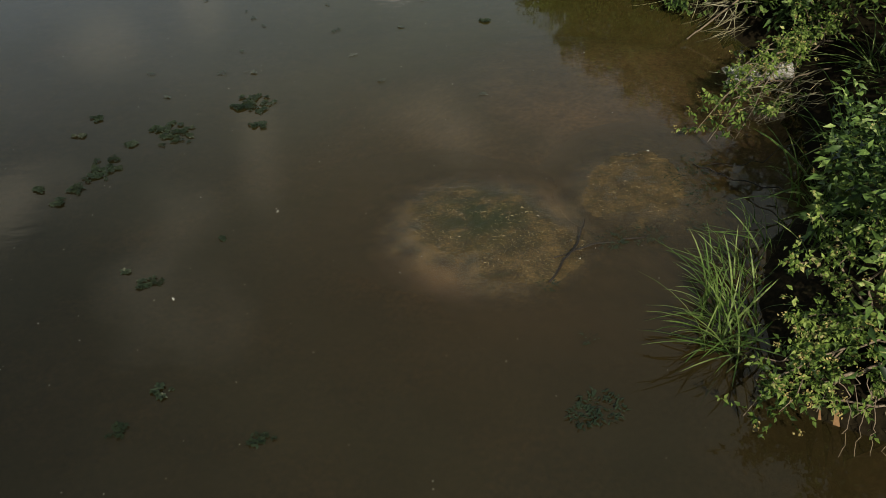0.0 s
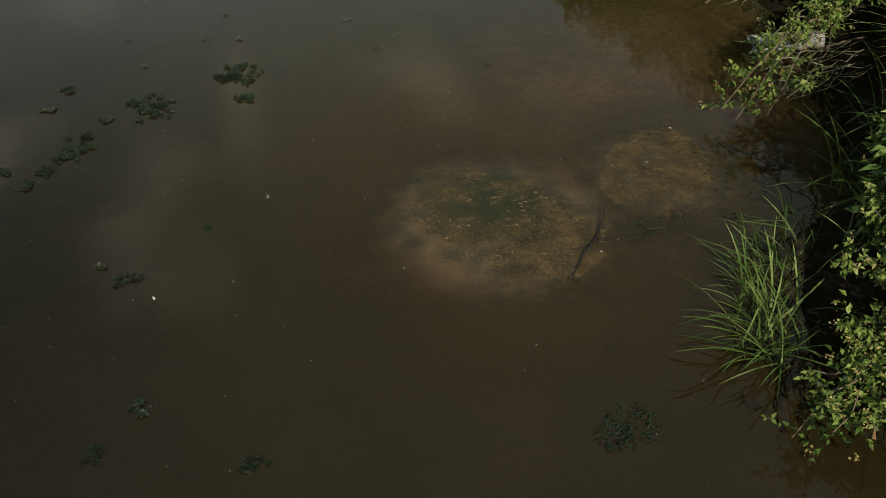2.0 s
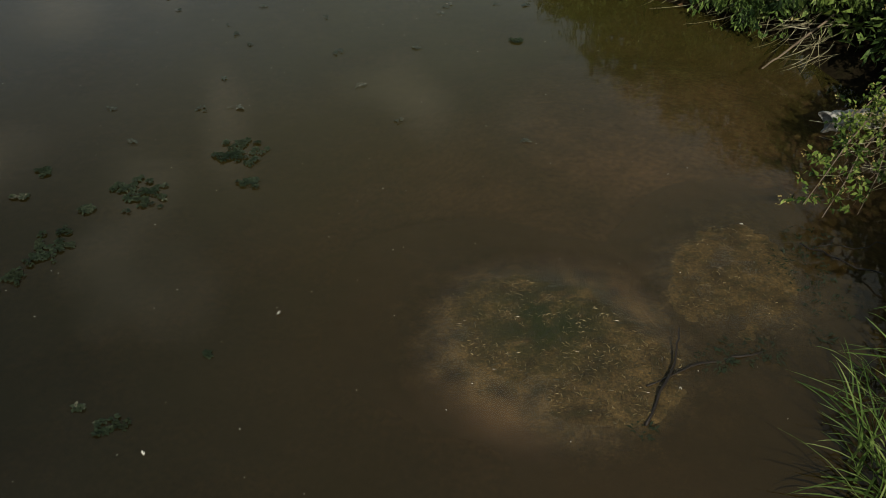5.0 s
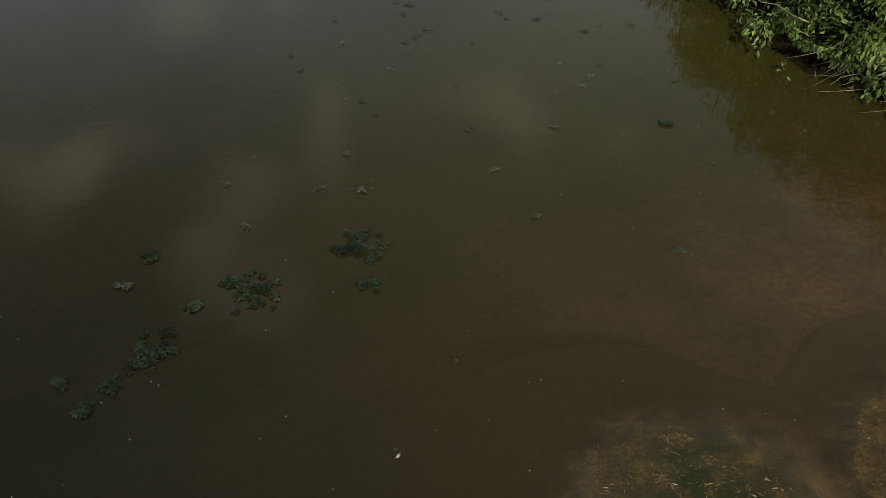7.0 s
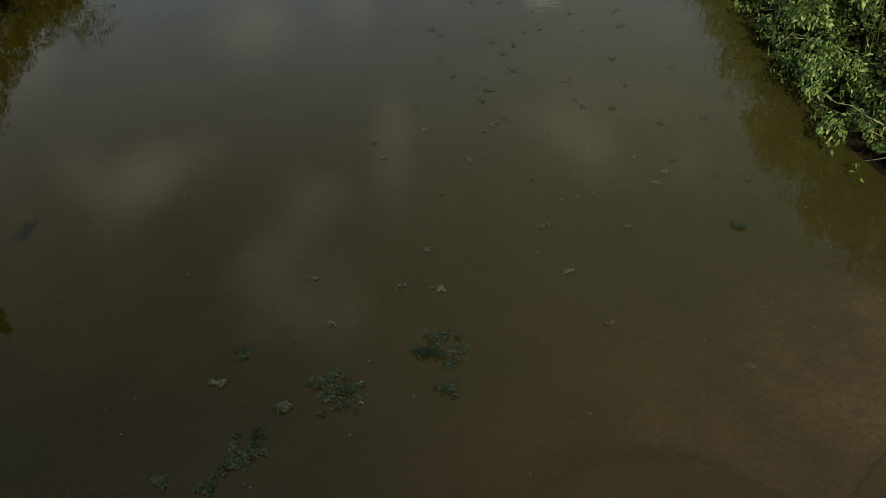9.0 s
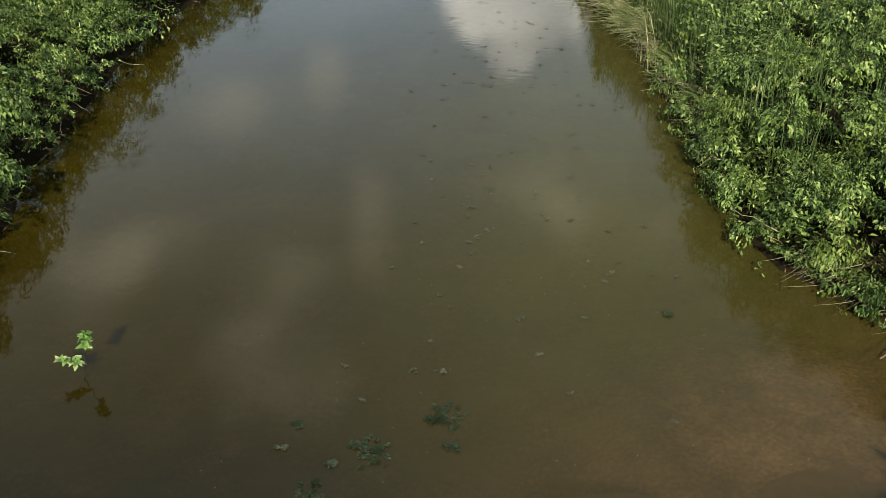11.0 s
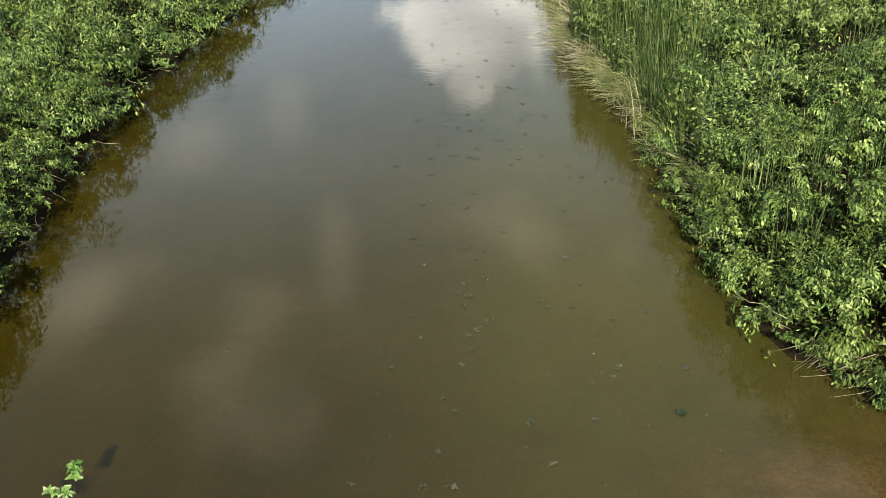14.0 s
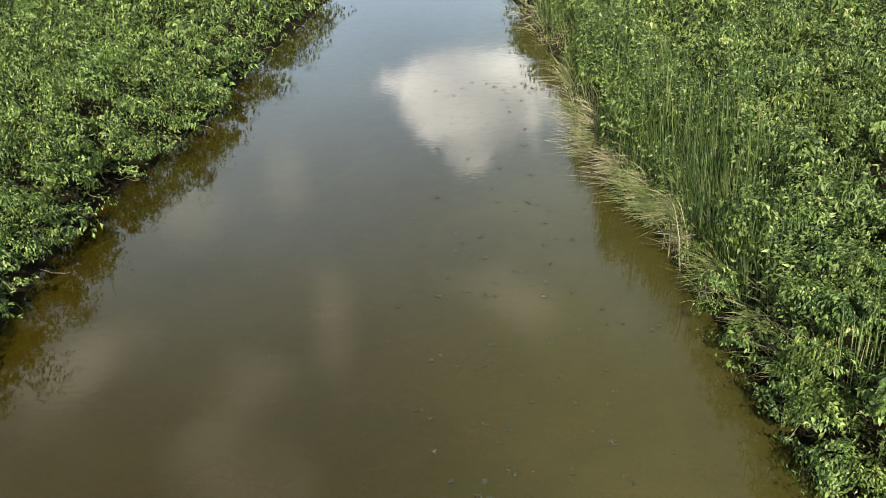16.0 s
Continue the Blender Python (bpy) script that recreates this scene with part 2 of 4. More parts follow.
def sand_material():
    """Wet gravelly sand with green algae; glints are painted in as pale grains."""
    m, nodes, links = material("wet_sand")
    sand = ramp(nodes, links, tex_noise(nodes, links, 3.5, 5), [(0.3, (0.030, 0.022, 0.009)), (0.5, (0.070, 0.049, 0.019)), (0.72, (0.125, 0.086, 0.034))])
    # brightest stops lift single grains to painted glints
    grain = ramp(nodes, links, tex_noise(nodes, links, 38, 5, 0.75), [(0.32, (0.35, 0.35, 0.32)), (0.5, (0.95, 0.95, 0.9)), (0.62, (1.5, 1.45, 1.3)), (0.72, (3.2, 3.0, 2.6))])
    sand = mixed(nodes, links, 1.0, sand, grain, "MULTIPLY")
    tc = nodes.new("ShaderNodeNewGeometry")
    weed = nodes.new("ShaderNodeVectorMath")
    weed.operation = "DISTANCE"
    weed.inputs[1].default_value = (2.58, 8.25, 0.0)
    links.new(tc.outputs["Position"], weed.inputs[0])
    near = nodes.new("ShaderNodeMapRange")
    near.inputs["From Min"].default_value, near.inputs["From Max"].default_value = 0.95, 0.2
    links.new(weed.outputs["Value"], near.inputs["Value"])
    patch = ramp(nodes, links, tex_noise(nodes, links, 4.5, 6, 0.7), [(0.36, (0, 0, 0)), (0.52, (0.95, 0.95, 0.95))])
    algae = mixed(nodes, links, 1.0, near.outputs[0], patch, "MULTIPLY")
    sand = mixed(nodes, links, algae, sand, (0.017, 0.024, 0.005))
    spots = ramp(nodes, links, tex_noise(nodes, links, 9, 5, 0.7), [(0.50, (0, 0, 0)), (0.64, (0.85, 0.85, 0.85))])
    sand = mixed(nodes, links, spots, sand, (0.034, 0.030, 0.011))
    # mud covers the sand where it dips below the water
    height = nodes.new("ShaderNodeSeparateXYZ")
    links.new(tc.outputs["Position"], height.inputs[0])
    mud = nodes.new("ShaderNodeMapRange")
    mud.inputs["From Min"].default_value, mud.inputs["From Max"].default_value = -0.03, -0.11
    links.new(height.outputs["Z"], mud.inputs["Value"])
    sand = mixed(nodes, links, mud.outputs[0], sand, (0.13, 0.078, 0.033))
    p = nodes.new("ShaderNodeBsdfPrincipled")
    p.inputs["Roughness"].default_value = 0.55
    p.inputs["Specular IOR Level"].default_value = 0.25
    links.new(sand, p.inputs["Base Color"])
    b = nodes.new("ShaderNodeBump")
    b.inputs["Strength"].default_value, b.inputs["Distance"].default_value = 0.8, 0.012
    links.new(tex_noise(nodes, links, 45, 5, 0.7), b.inputs["Height"])
    links.new(b.outputs[0], p.inputs["Normal"])
    links.new(p.outputs[0], nodes.new("ShaderNodeOutputMaterial").inputs["Surface"])
    return m


def water_material():
    """Murky water: silt hides what lies below but clears over the shallows; the surface reflects by its angle."""
    m, nodes, links = material("murky_water")
    olive = ramp(nodes, links, tex_noise(nodes, links, 0.3, 3), [(0.35, (0.0118, 0.0098, 0.0036)), (0.65, (0.0160, 0.0128, 0.0046))])
    rust = ramp(nodes, links, tex_noise(nodes, links, 0.5, 3), [(0.35, (0.0165, 0.0105, 0.0038)), (0.65, (0.0225, 0.0135, 0.0048))])
    shoal = nodes.new("ShaderNodeVectorMath")
    shoal.operation = "DISTANCE"
    shoal.inputs[1].default_value = (3.2, 9.6, 0.0)
    links.new(nodes.new("ShaderNodeNewGeometry").outputs["Position"], shoal.inputs[0])
    muddy = nodes.new("ShaderNodeMapRange")
    muddy.interpolation_type = "SMOOTHSTEP"
    muddy.inputs["From Min"].default_value, muddy.inputs["From Max"].default_value = 5.6, 1.8
    links.new(shoal.outputs["Value"], muddy.inputs["Value"])
    thin = mixed(nodes, links, muddy.outputs[0], olive, rust)
    thick = ramp(nodes, links, tex_noise(nodes, links, 0.16, 3), [(0.35, (0.0245, 0.0242, 0.0056)), (0.65, (0.0335, 0.0312, 0.0070))])
    pos = nodes.new("ShaderNodeSeparateXYZ")
    links.new(nodes.new("ShaderNodeNewGeometry").outputs["Position"], pos.inputs[0])
    upstream = nodes.new("ShaderNodeMapRange")
    upstream.interpolation_type = "SMOOTHSTEP"
    upstream.inputs["From Min"].default_value, upstream.inputs["From Max"].default_value = 4.0, 19.0
    links.new(pos.outputs["Y"], upstream.inputs["Value"])
    colour = mixed(nodes, links, upstream.outputs[0], thin, thick)
    across = nodes.new("ShaderNodeMapRange")
    across.interpolation_type = "SMOOTHSTEP"
    across.inputs["From Min"].default_value, across.inputs["From Max"].default_value = -3.8, 2.6
    links.new(pos.outputs["X"], across.inputs["Value"])
    silty = nodes.new("ShaderNodeMapRange")
    silty.interpolation_type = "SMOOTHSTEP"
    silty.inputs["From Min"].default_value, silty.inputs["From Max"].default_value = 8.0, 12.5
    links.new(pos.outputs["Y"], silty.inputs["Value"])
    left_side = mixed(nodes, links, silty.outputs[0], (0.44, 0.48, 0.42), (0.80, 0.66, 0.22))
    colour = mixed(nodes, links, 1.0, colour, mixed(nodes, links, across.outputs[0], left_side, (1.58, 1.54, 1.5)), "MULTIPLY")
    clear = None
    for (cx, cy), inner, outer, least in (((2.66, 7.95), 0.85, 1.65, 0.0), ((4.55, 8.76), 0.35, 1.35, 0.12), ((3.2, 9.3), 1.0, 3.8, 0.76), ((5.2, 11.2), 0.8, 4.3, 0.6)):
        away = nodes.new("ShaderNodeVectorMath")
        away.operation = "DISTANCE"
        away.inputs[1].default_value = (cx, cy, 0.0)
        links.new(nodes.new("ShaderNodeNewGeometry").outputs["Position"], away.inputs[0])
        rise = nodes.new("ShaderNodeMapRange")
        rise.interpolation_type = "SMOOTHSTEP"
        rise.inputs["From Min"].default_value, rise.inputs["From Max"].default_value, rise.inputs["To Min"].default_value, rise.inputs["To Max"].default_value = inner, outer, least, 0.98
        wobble = nodes.new("ShaderNodeMath")
        wobble.operation = "MULTIPLY_ADD"
        links.new(tex_noise(nodes, links, 1.7, 4), wobble.inputs[0])
        wobble.inputs[1].default_value = 0.3
        links.new(away.outputs["Value"], wobble.inputs[2])
        back = nodes.new("ShaderNodeMath")
        back.operation = "SUBTRACT"
        links.new(wobble.outputs[0], back.inputs[0])
        back.inputs[1].default_value = 0.15
        links.new(back.outputs[0], rise.inputs["Value"])
        low = nodes.new("ShaderNodeMath")
        low.operation = "MINIMUM"
        low.inputs[1].default_value = 1.0
        links.new(rise.outputs[0], low.inputs[0])
        if clear:
            links.new(clear, low.inputs[1])
        clear = low.outputs[0]
    drift = ramp(nodes, links, tex_noise(nodes, links, 0.9, 3), [(0.3, (0.82, 0.82, 0.82)), (0.7, (1, 1, 1))])
    dens = mixed(nodes, links, 1.0, clear, drift, "MULTIPLY")
    d = nodes.new("ShaderNodeBsdfDiffuse")
    links.new(colour, d.inputs["Color"])
    t = nodes.new("ShaderNodeBsdfTransparent")
    s = nodes.new("ShaderNodeMixShader")
    links.new(dens, s.inputs[0])
    links.new(t.outputs[0], s.inputs[1])
    links.new(d.outputs[0], s.inputs[2])
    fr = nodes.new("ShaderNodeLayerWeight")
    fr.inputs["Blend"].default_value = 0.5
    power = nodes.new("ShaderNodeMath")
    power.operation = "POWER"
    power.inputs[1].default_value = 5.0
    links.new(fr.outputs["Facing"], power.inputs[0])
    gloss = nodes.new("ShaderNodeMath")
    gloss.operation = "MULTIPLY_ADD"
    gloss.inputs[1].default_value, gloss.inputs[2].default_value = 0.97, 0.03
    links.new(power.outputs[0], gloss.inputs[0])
    g = nodes.new("ShaderNodeBsdfGlossy")
    g.inputs["Roughness"].default_value = 0.012
    # faint ripples that break up the edges of what is mirrored
    sway = nodes.new("ShaderNodeMapping")
    sway.inputs["Scale"].default_value = (1.0, 2.2, 1.0)
    links.new(nodes.new("ShaderNodeNewGeometry").outputs["Position"], sway.inputs["Vector"])
    wave = nodes.new("ShaderNodeTexNoise")
    wave.inputs["Scale"].default_value, wave.inputs["Detail"].default_value = 3.2, 2.5
    links.new(sway.outputs[0], wave.inputs["Vector"])
    ripple = nodes.new("ShaderNodeBump")
    ripple.inputs["Strength"].default_value, ripple.inputs["Distance"].default_value = 1.0, 0.0011
    links.new(wave.outputs["Fac"], ripple.inputs["Height"])
    links.new(ripple.outputs[0], g.inputs["Normal"])
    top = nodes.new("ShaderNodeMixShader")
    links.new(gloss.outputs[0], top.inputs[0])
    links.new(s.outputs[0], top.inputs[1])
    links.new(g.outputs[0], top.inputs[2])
    links.new(top.outputs[0], nodes.new("ShaderNodeOutputMaterial").inputs["Surface"])
    return m


SAND, WATER = sand_material(), water_material()
BED = solid_material("stream_bed", [(0.3, (0.115, 0.068, 0.028)), (0.5, (0.195, 0.112, 0.047)), (0.72, (0.275, 0.160, 0.068))], 1.3, 0.8, 0.5, 14)

# ---- mesh helpers ----


def mesh_from(name, verts, tris, mat, smooth=False):
    me = bpy.data.meshes.new(name)
    verts, tris = np.asarray(verts, np.float32).reshape(-1, 3), np.asarray(tris, np.int32).reshape(-1, 3)
    me.vertices.add(len(verts))
    me.vertices.foreach_set("co", verts.ravel())
    me.loops.add(tris.size)
    me.loops.foreach_set("vertex_index", tris.ravel())
    me.polygons.add(len(tris))
    me.polygons.foreach_set("loop_start", np.arange(len(tris), dtype=np.int32) * 3)
    if smooth:
        me.polygons.foreach_set("use_smooth", np.ones(len(tris), bool))
    me.update(calc_edges=True)
    me.validate()
    me.materials.append(mat)
    return me


def thing(name, me, label, category, group="", kind="", at=None):
    ob = tagged(new(name, me), label, category, group, kind)
    if at is not None:
        ob.matrix_basis = at
    return ob


def child(name, me, parent, m=None, label=""):
    ob = new(name, me)
    ob.parent = parent
    if m is not None:
        ob.matrix_basis = m
    return tagged(ob, label)


def unit(v):
    return v / np.maximum(np.linalg.norm(v, axis=-1, keepdims=True), 1e-6)


def vnoise(x, y, scale, seed):
    """Smooth value noise between 0 and 1 on the plan."""
    tab = np.random.default_rng(seed).random((64, 64))
    u, v = np.asarray(x) / scale + 200, np.asarray(y) / scale + 200
    i, j = np.floor(u).astype(int), np.floor(v).astype(int)
    a, b = u - i, v - j
    a, b = a * a * (3 - 2 * a), b * b * (3 - 2 * b)
    g = lambda p, q: tab[p % 64, q % 64]
    return (g(i, j) * (1 - a) + g(i + 1, j) * a) * (1 - b) + (g(i, j + 1) * (1 - a) + g(i + 1, j + 1) * a) * b


LEAF_TRIS = np.array([(0, 1, 2), (0, 2, 3), (1, 4, 2), (2, 4, 3)])


def leaves(base, out, up, length, width, droop):
    """Pointed leaves, folded along the rib and drooping to the tip: vertices and triangles."""
    length, width, droop = (np.broadcast_to(v, len(base))[:, None] for v in (length, width, droop))
    side = unit(np.cross(out, up))
    up = np.cross(side, out)
    mid = base + out * length * 0.45 + up * length * 0.07
    left, right = (mid + side * s * width * 0.5 + up * width * 0.16 for s in (1, -1))
    tip = base + out * length - up * length * droop
    v = np.stack([base, left, mid, right, tip], 1)
    t = LEAF_TRIS[None] + (np.arange(len(base)) * 5)[:, None, None]
    return v.reshape(-1, 3), t.reshape(-1, 3)


def blades(base, out, height, reach, width, steps=3, turn=0.0):
    """Narrow blades that rise and arch over towards out: vertices and triangles."""
    n = len(base)
    height, reach, width = (np.broadcast_to(v, n)[:, None] for v in (height, reach, width))
    side = unit(np.cross(out, (0, 0, 1.0)) + np.array((0, 0, turn)))
    rows = []
    for k in range(steps):
        s = k / steps
        c = base + out * reach * s ** 1.6 + np.array((0, 0, 1.0)) * height * (s - 0.25 * s ** 3) / 0.75
        w = width * (1 - 0.55 * s) * 0.5
        rows += [c - side * w, c + side * w]
    rows.append(base + out * reach + np.array((0, 0, 1.0)) * height)
    v = np.stack(rows, 1)
    t = []
    for k in range(steps - 1):
        t += [(2 * k, 2 * k + 1, 2 * k + 3), (2 * k, 2 * k + 3, 2 * k + 2)]
    t.append((2 * steps - 2, 2 * steps - 1, 2 * steps))
    tri = np.array(t)[None] + (np.arange(n) * (2 * steps + 1))[:, None, None]
    return v.reshape(-1, 3), tri.reshape(-1, 3)


def join(pieces):
    vs, ts, n = [], [], 0
    for v, t in pieces:
        vs.append(v)
        ts.append(t + n)
        n += len(v)
    return np.concatenate(vs), np.concatenate(ts)


def tube(points, r0, r1, sides=6):
    """A tapered stem through points."""
    p = np.array(points, float)
    d = unit(np.gradient(p, axis=0))
    a = unit(np.cross(d, np.array((0.31, 0.17, 0.93))))
    b = np.cross(d, a)
    rad = np.linspace(r0, r1, len(p))[:, None, None]
    ang = np.linspace(0, 2 * np.pi, sides, endpoint=False)
    ring = p[:, None] + rad * (a[:, None] * np.cos(ang)[None, :, None] + b[:, None] * np.sin(ang)[None, :, None])
    t = []
    for i in range(len(p) - 1):
        for k in range(sides):
            q, r = i * sides + k, i * sides + (k + 1) % sides
            t += [(q, r, r + sides), (q, r + sides, q + sides)]
    for k in range(1, sides - 1):
        t += [(0, k + 1, k), ((len(p) - 1) * sides, (len(p) - 1) * sides + k, (len(p) - 1) * sides + k + 1)]
    return ring.reshape(-1, 3), np.array(t)


def wander(a, b, steps, sway, seed, sag=0.0):
    """A crooked line from a to b."""
    r = np.random.default_rng(seed)
    s = np.linspace(0, 1, steps)[:, None]
    p = np.array(a, float) * (1 - s) + np.array(b, float) * s
    off = r.normal(0, sway, (steps, 3)) * np.sin(s * np.pi) ** 0.7
    off[:, 2] -= sag * np.sin(s[:, 0] * np.pi)
    return p + off


# ---- the plan: both water edges, by y ----
RIGHT_EDGE = ((-60, 9.5), (1.83, 9.39), (3.44, 7.95), (4.11, 6.65), (4.48, 5.76), (4.77, 5.3), (6.39, 5.25), (7.49, 5.85), (8.28, 6.75), (10.15, 7.07), (11.2, 7.3), (12.5, 7.3), (13.3, 7.0), (14.1, 6.75), (15, 6.05), (15.8, 5.2), (17, 4.85), (19.02, 4.54), (20.99, 4.42), (24.16, 4.03), (28.56, 3.42), (32.18, 2.34), (34.83, 2.26), (41.6, 2.38), (53.37, 1.04), (74.23, -1.32), (108.66, -5.5), (160, -6))
LEFT_EDGE = ((-60, -10.5), (15.42, -9.8), (19.76, -10.62), (24.92, -10.95), (29.6, -10.96), (36.73, -10.1), (44.27, -9.87), (52.86, -9.05), (74.42, -7.45), (108.83, -9), (160, -12))


def right_x(y):
    return np.interp(y, *np.array(RIGHT_EDGE).T)


def left_x(y):
    return np.interp(y, *np.array(LEFT_EDGE).T)


def inland(x, y):
    """Metres from the nearer water edge, more than 0 on land."""
    return np.maximum(x - right_x(y), left_x(y) - x)


def ground_z(x, y):
    d = inland(x, y) + 0.35 * (vnoise(x, y, 1.3, 3) - 0.5)
    shallow = np.exp(-(((x - 4.4) / 3.0) ** 4 + ((y - 10.8) / 4.2) ** 4))
    bed = -0.95 + 0.82 * shallow + 0.07 * (vnoise(x, y, 1.3, 5) - 0.5) + 0.05 * (vnoise(x, y, 0.4, 6) - 0.5)
    bed = np.maximum(bed, -0.04 + 0.55 * np.minimum(d, 0))
    steep = np.where(x > 0, np.interp(y, (10.5, 12.5), (0.75, 0.5)), 0.5)
    land = -0.04 + steep * np.clip(d, 0, 1.2) + 0.12 * np.clip(d - 1.2, 0, 5) + 0.25 * (vnoise(x, y, 2.2, 9) - 0.5) * np.clip(d, 0, 1)
    return np.where(d > 0, land, bed)


def axis(parts):
    return np.unique(np.concatenate([np.arange(a, b, s) for a, b, s in parts]))


def sheet(xs, ys, zf):
    x, y = np.meshgrid(xs, ys)
    v = np.stack([x, y, zf(x, y)], -1).reshape(-1, 3)
    n = len(xs)
    i = (np.arange(len(ys) - 1)[:, None] * n + np.arange(n - 1)[None]).ravel()
    t = np.concatenate([np.stack([i, i + 1, i + n + 1], 1), np.stack([i, i + n + 1, i + n], 1)])
    return v, t


gx = axis(((-1500, -100, 200), (-100, -30, 10), (-30, 1, 0.4), (1, 8, 0.14), (8, 24, 0.4), (24, 100, 8), (100, 1501, 200)))
gy = axis(((-1500, -60, 240), (-60, 2, 4), (2, 6, 0.4), (6, 15, 0.14), (15, 64, 0.4), (64, 160, 8), (160, 1601, 240)))
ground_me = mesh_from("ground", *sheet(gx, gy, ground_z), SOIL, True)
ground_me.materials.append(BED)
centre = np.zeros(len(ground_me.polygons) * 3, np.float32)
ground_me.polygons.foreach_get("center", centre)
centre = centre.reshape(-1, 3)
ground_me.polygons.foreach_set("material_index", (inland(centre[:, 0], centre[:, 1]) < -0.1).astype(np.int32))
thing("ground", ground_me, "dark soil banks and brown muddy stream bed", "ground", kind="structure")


def water_sheet(name, z, mat, label):
    ys = np.array([-60, 2, 4.5, 6.5, 8.7, 10.8, 12.8, 14, 15.8, 19, 24, 29, 33, 44, 59, 90, 159.0])
    le, ri = left_x(ys) - 1.2, right_x(ys) + 1.2
    v = np.concatenate([np.stack([le, ys, ys * 0 + z], 1), np.stack([ri, ys, ys * 0 + z], 1)])
    n, i = len(ys), np.arange(len(ys) - 1)
    t = np.concatenate([np.stack([i, i + n, i + n + 1], 1), np.stack([i, i + n + 1, i + 1], 1)])
    return thing(name, mesh_from(name, v, t, mat), label, "water", kind="structure")


water_sheet("water", 0.0, WATER, "calm murky stream reflecting sky and clouds")


# ---- sandbars ----
BARS = ((2.69, 7.95, 0.92, 0.25, 2.36, 0.016, 11), (4.55, 8.76, 0.74, 0.22, 1.3, 0.006, 23))


def bar_height(wx, wy, cx, cy, radius, stretch, lean, top, seed):
    """Height over the water, and how far out towards the shore (1 at it), of a bar drawn out along lean."""
    x, y = wx - cx, wy - cy
    ang = np.arctan2(y, x)
    shore = radius * (1 + stretch * np.cos(2 * (ang - lean)) + 0.05 * np.sin(3 * ang + seed) + 0.035 * np.sin(5 * ang + 2 * seed) + 0.02 * np.sin(9 * ang + seed))
    r = np.hypot(x, y) / shore
    z = top * np.clip(1 - r * r, 0, 1) ** 0.7 - 0.10 * np.clip(r - 1.0, 0, 2)
    return z + 0.014 * (vnoise(wx, wy, 0.22, seed) - 0.5) + 0.009 * (vnoise(wx, wy, 0.07, seed + 1) - 0.5) + 0.014 * (vnoise(wx, wy, 0.5, seed + 2) - 0.5), r


def sandbar(*bar):
    m = 190
    xs = np.linspace(-2.2, 2.2, m) * bar[2] * (1 + bar[3])
    wx, wy = np.meshgrid(bar[0] + xs, bar[1] + xs)
    z, r = bar_height(wx, wy, *bar)
    v = np.stack([wx, wy, z], -1).reshape(-1, 3)
    i = (np.arange(m - 1)[:, None] * m + np.arange(m - 1)[None]).ravel()
    i = i[(r.ravel()[i] < 2.2)]
    t = np.concatenate([np.stack([i, i + 1, i + m + 1], 1), np.stack([i, i + m + 1, i + m], 1)])
    return thing("sandbar", mesh_from("sandbar", v, t, SAND, True), "low wet gravelly sandbar with green algae", "sandbar", "sandbars", "structure")


for bar in BARS:
    sandbar(*bar)


# ---- bank vegetation ----
def domes(x, y, cell, seed):
    """Rounded heads side by side with creases between, 0 to 1."""
    r = np.random.default_rng(seed)
    jx, jy, jh = r.random((64, 64)), r.random((64, 64)), r.uniform(0.45, 1, (64, 64))
    i, j = np.floor(x / cell).astype(int), np.floor(y / cell).astype(int)
    best = np.zeros_like(x)
    for a in (-1, 0, 1):
        for b in (-1, 0, 1):
            p, q = (i + a) % 64, (j + b) % 64
            d2 = ((i + a + jx[p, q]) * cell - x) ** 2 + ((j + b + jy[p, q]) * cell - y) ** 2
            best = np.maximum(best, jh[p, q] * np.sqrt(np.clip(1 - d2 / (0.68 * cell) ** 2, 0, 1)))
    return best


def canopy(x, y):
    """Height of the top of the growth over the water."""
    d = inland(x, y)
    rise = np.interp(d, (-0.55, -0.35, 0.0, 0.5, 0.9, 2.2, 4.0, 9.0), (1.3, 1.9, 2.3, 2.5, 2.6, 2.7, 2.8, 3.0))
    lumps = 1.9 * (domes(x, y, 1.7, 21) - 0.62) + 1.7 * (domes(x, y, 0.62, 22) - 0.75) + 0.5 * (vnoise(x, y, 4.0, 24) - 0.5)
    return rise * CANOPY + lumps * np.clip(d + 0.9, 0.55, 1)


CANOPY = 1.0


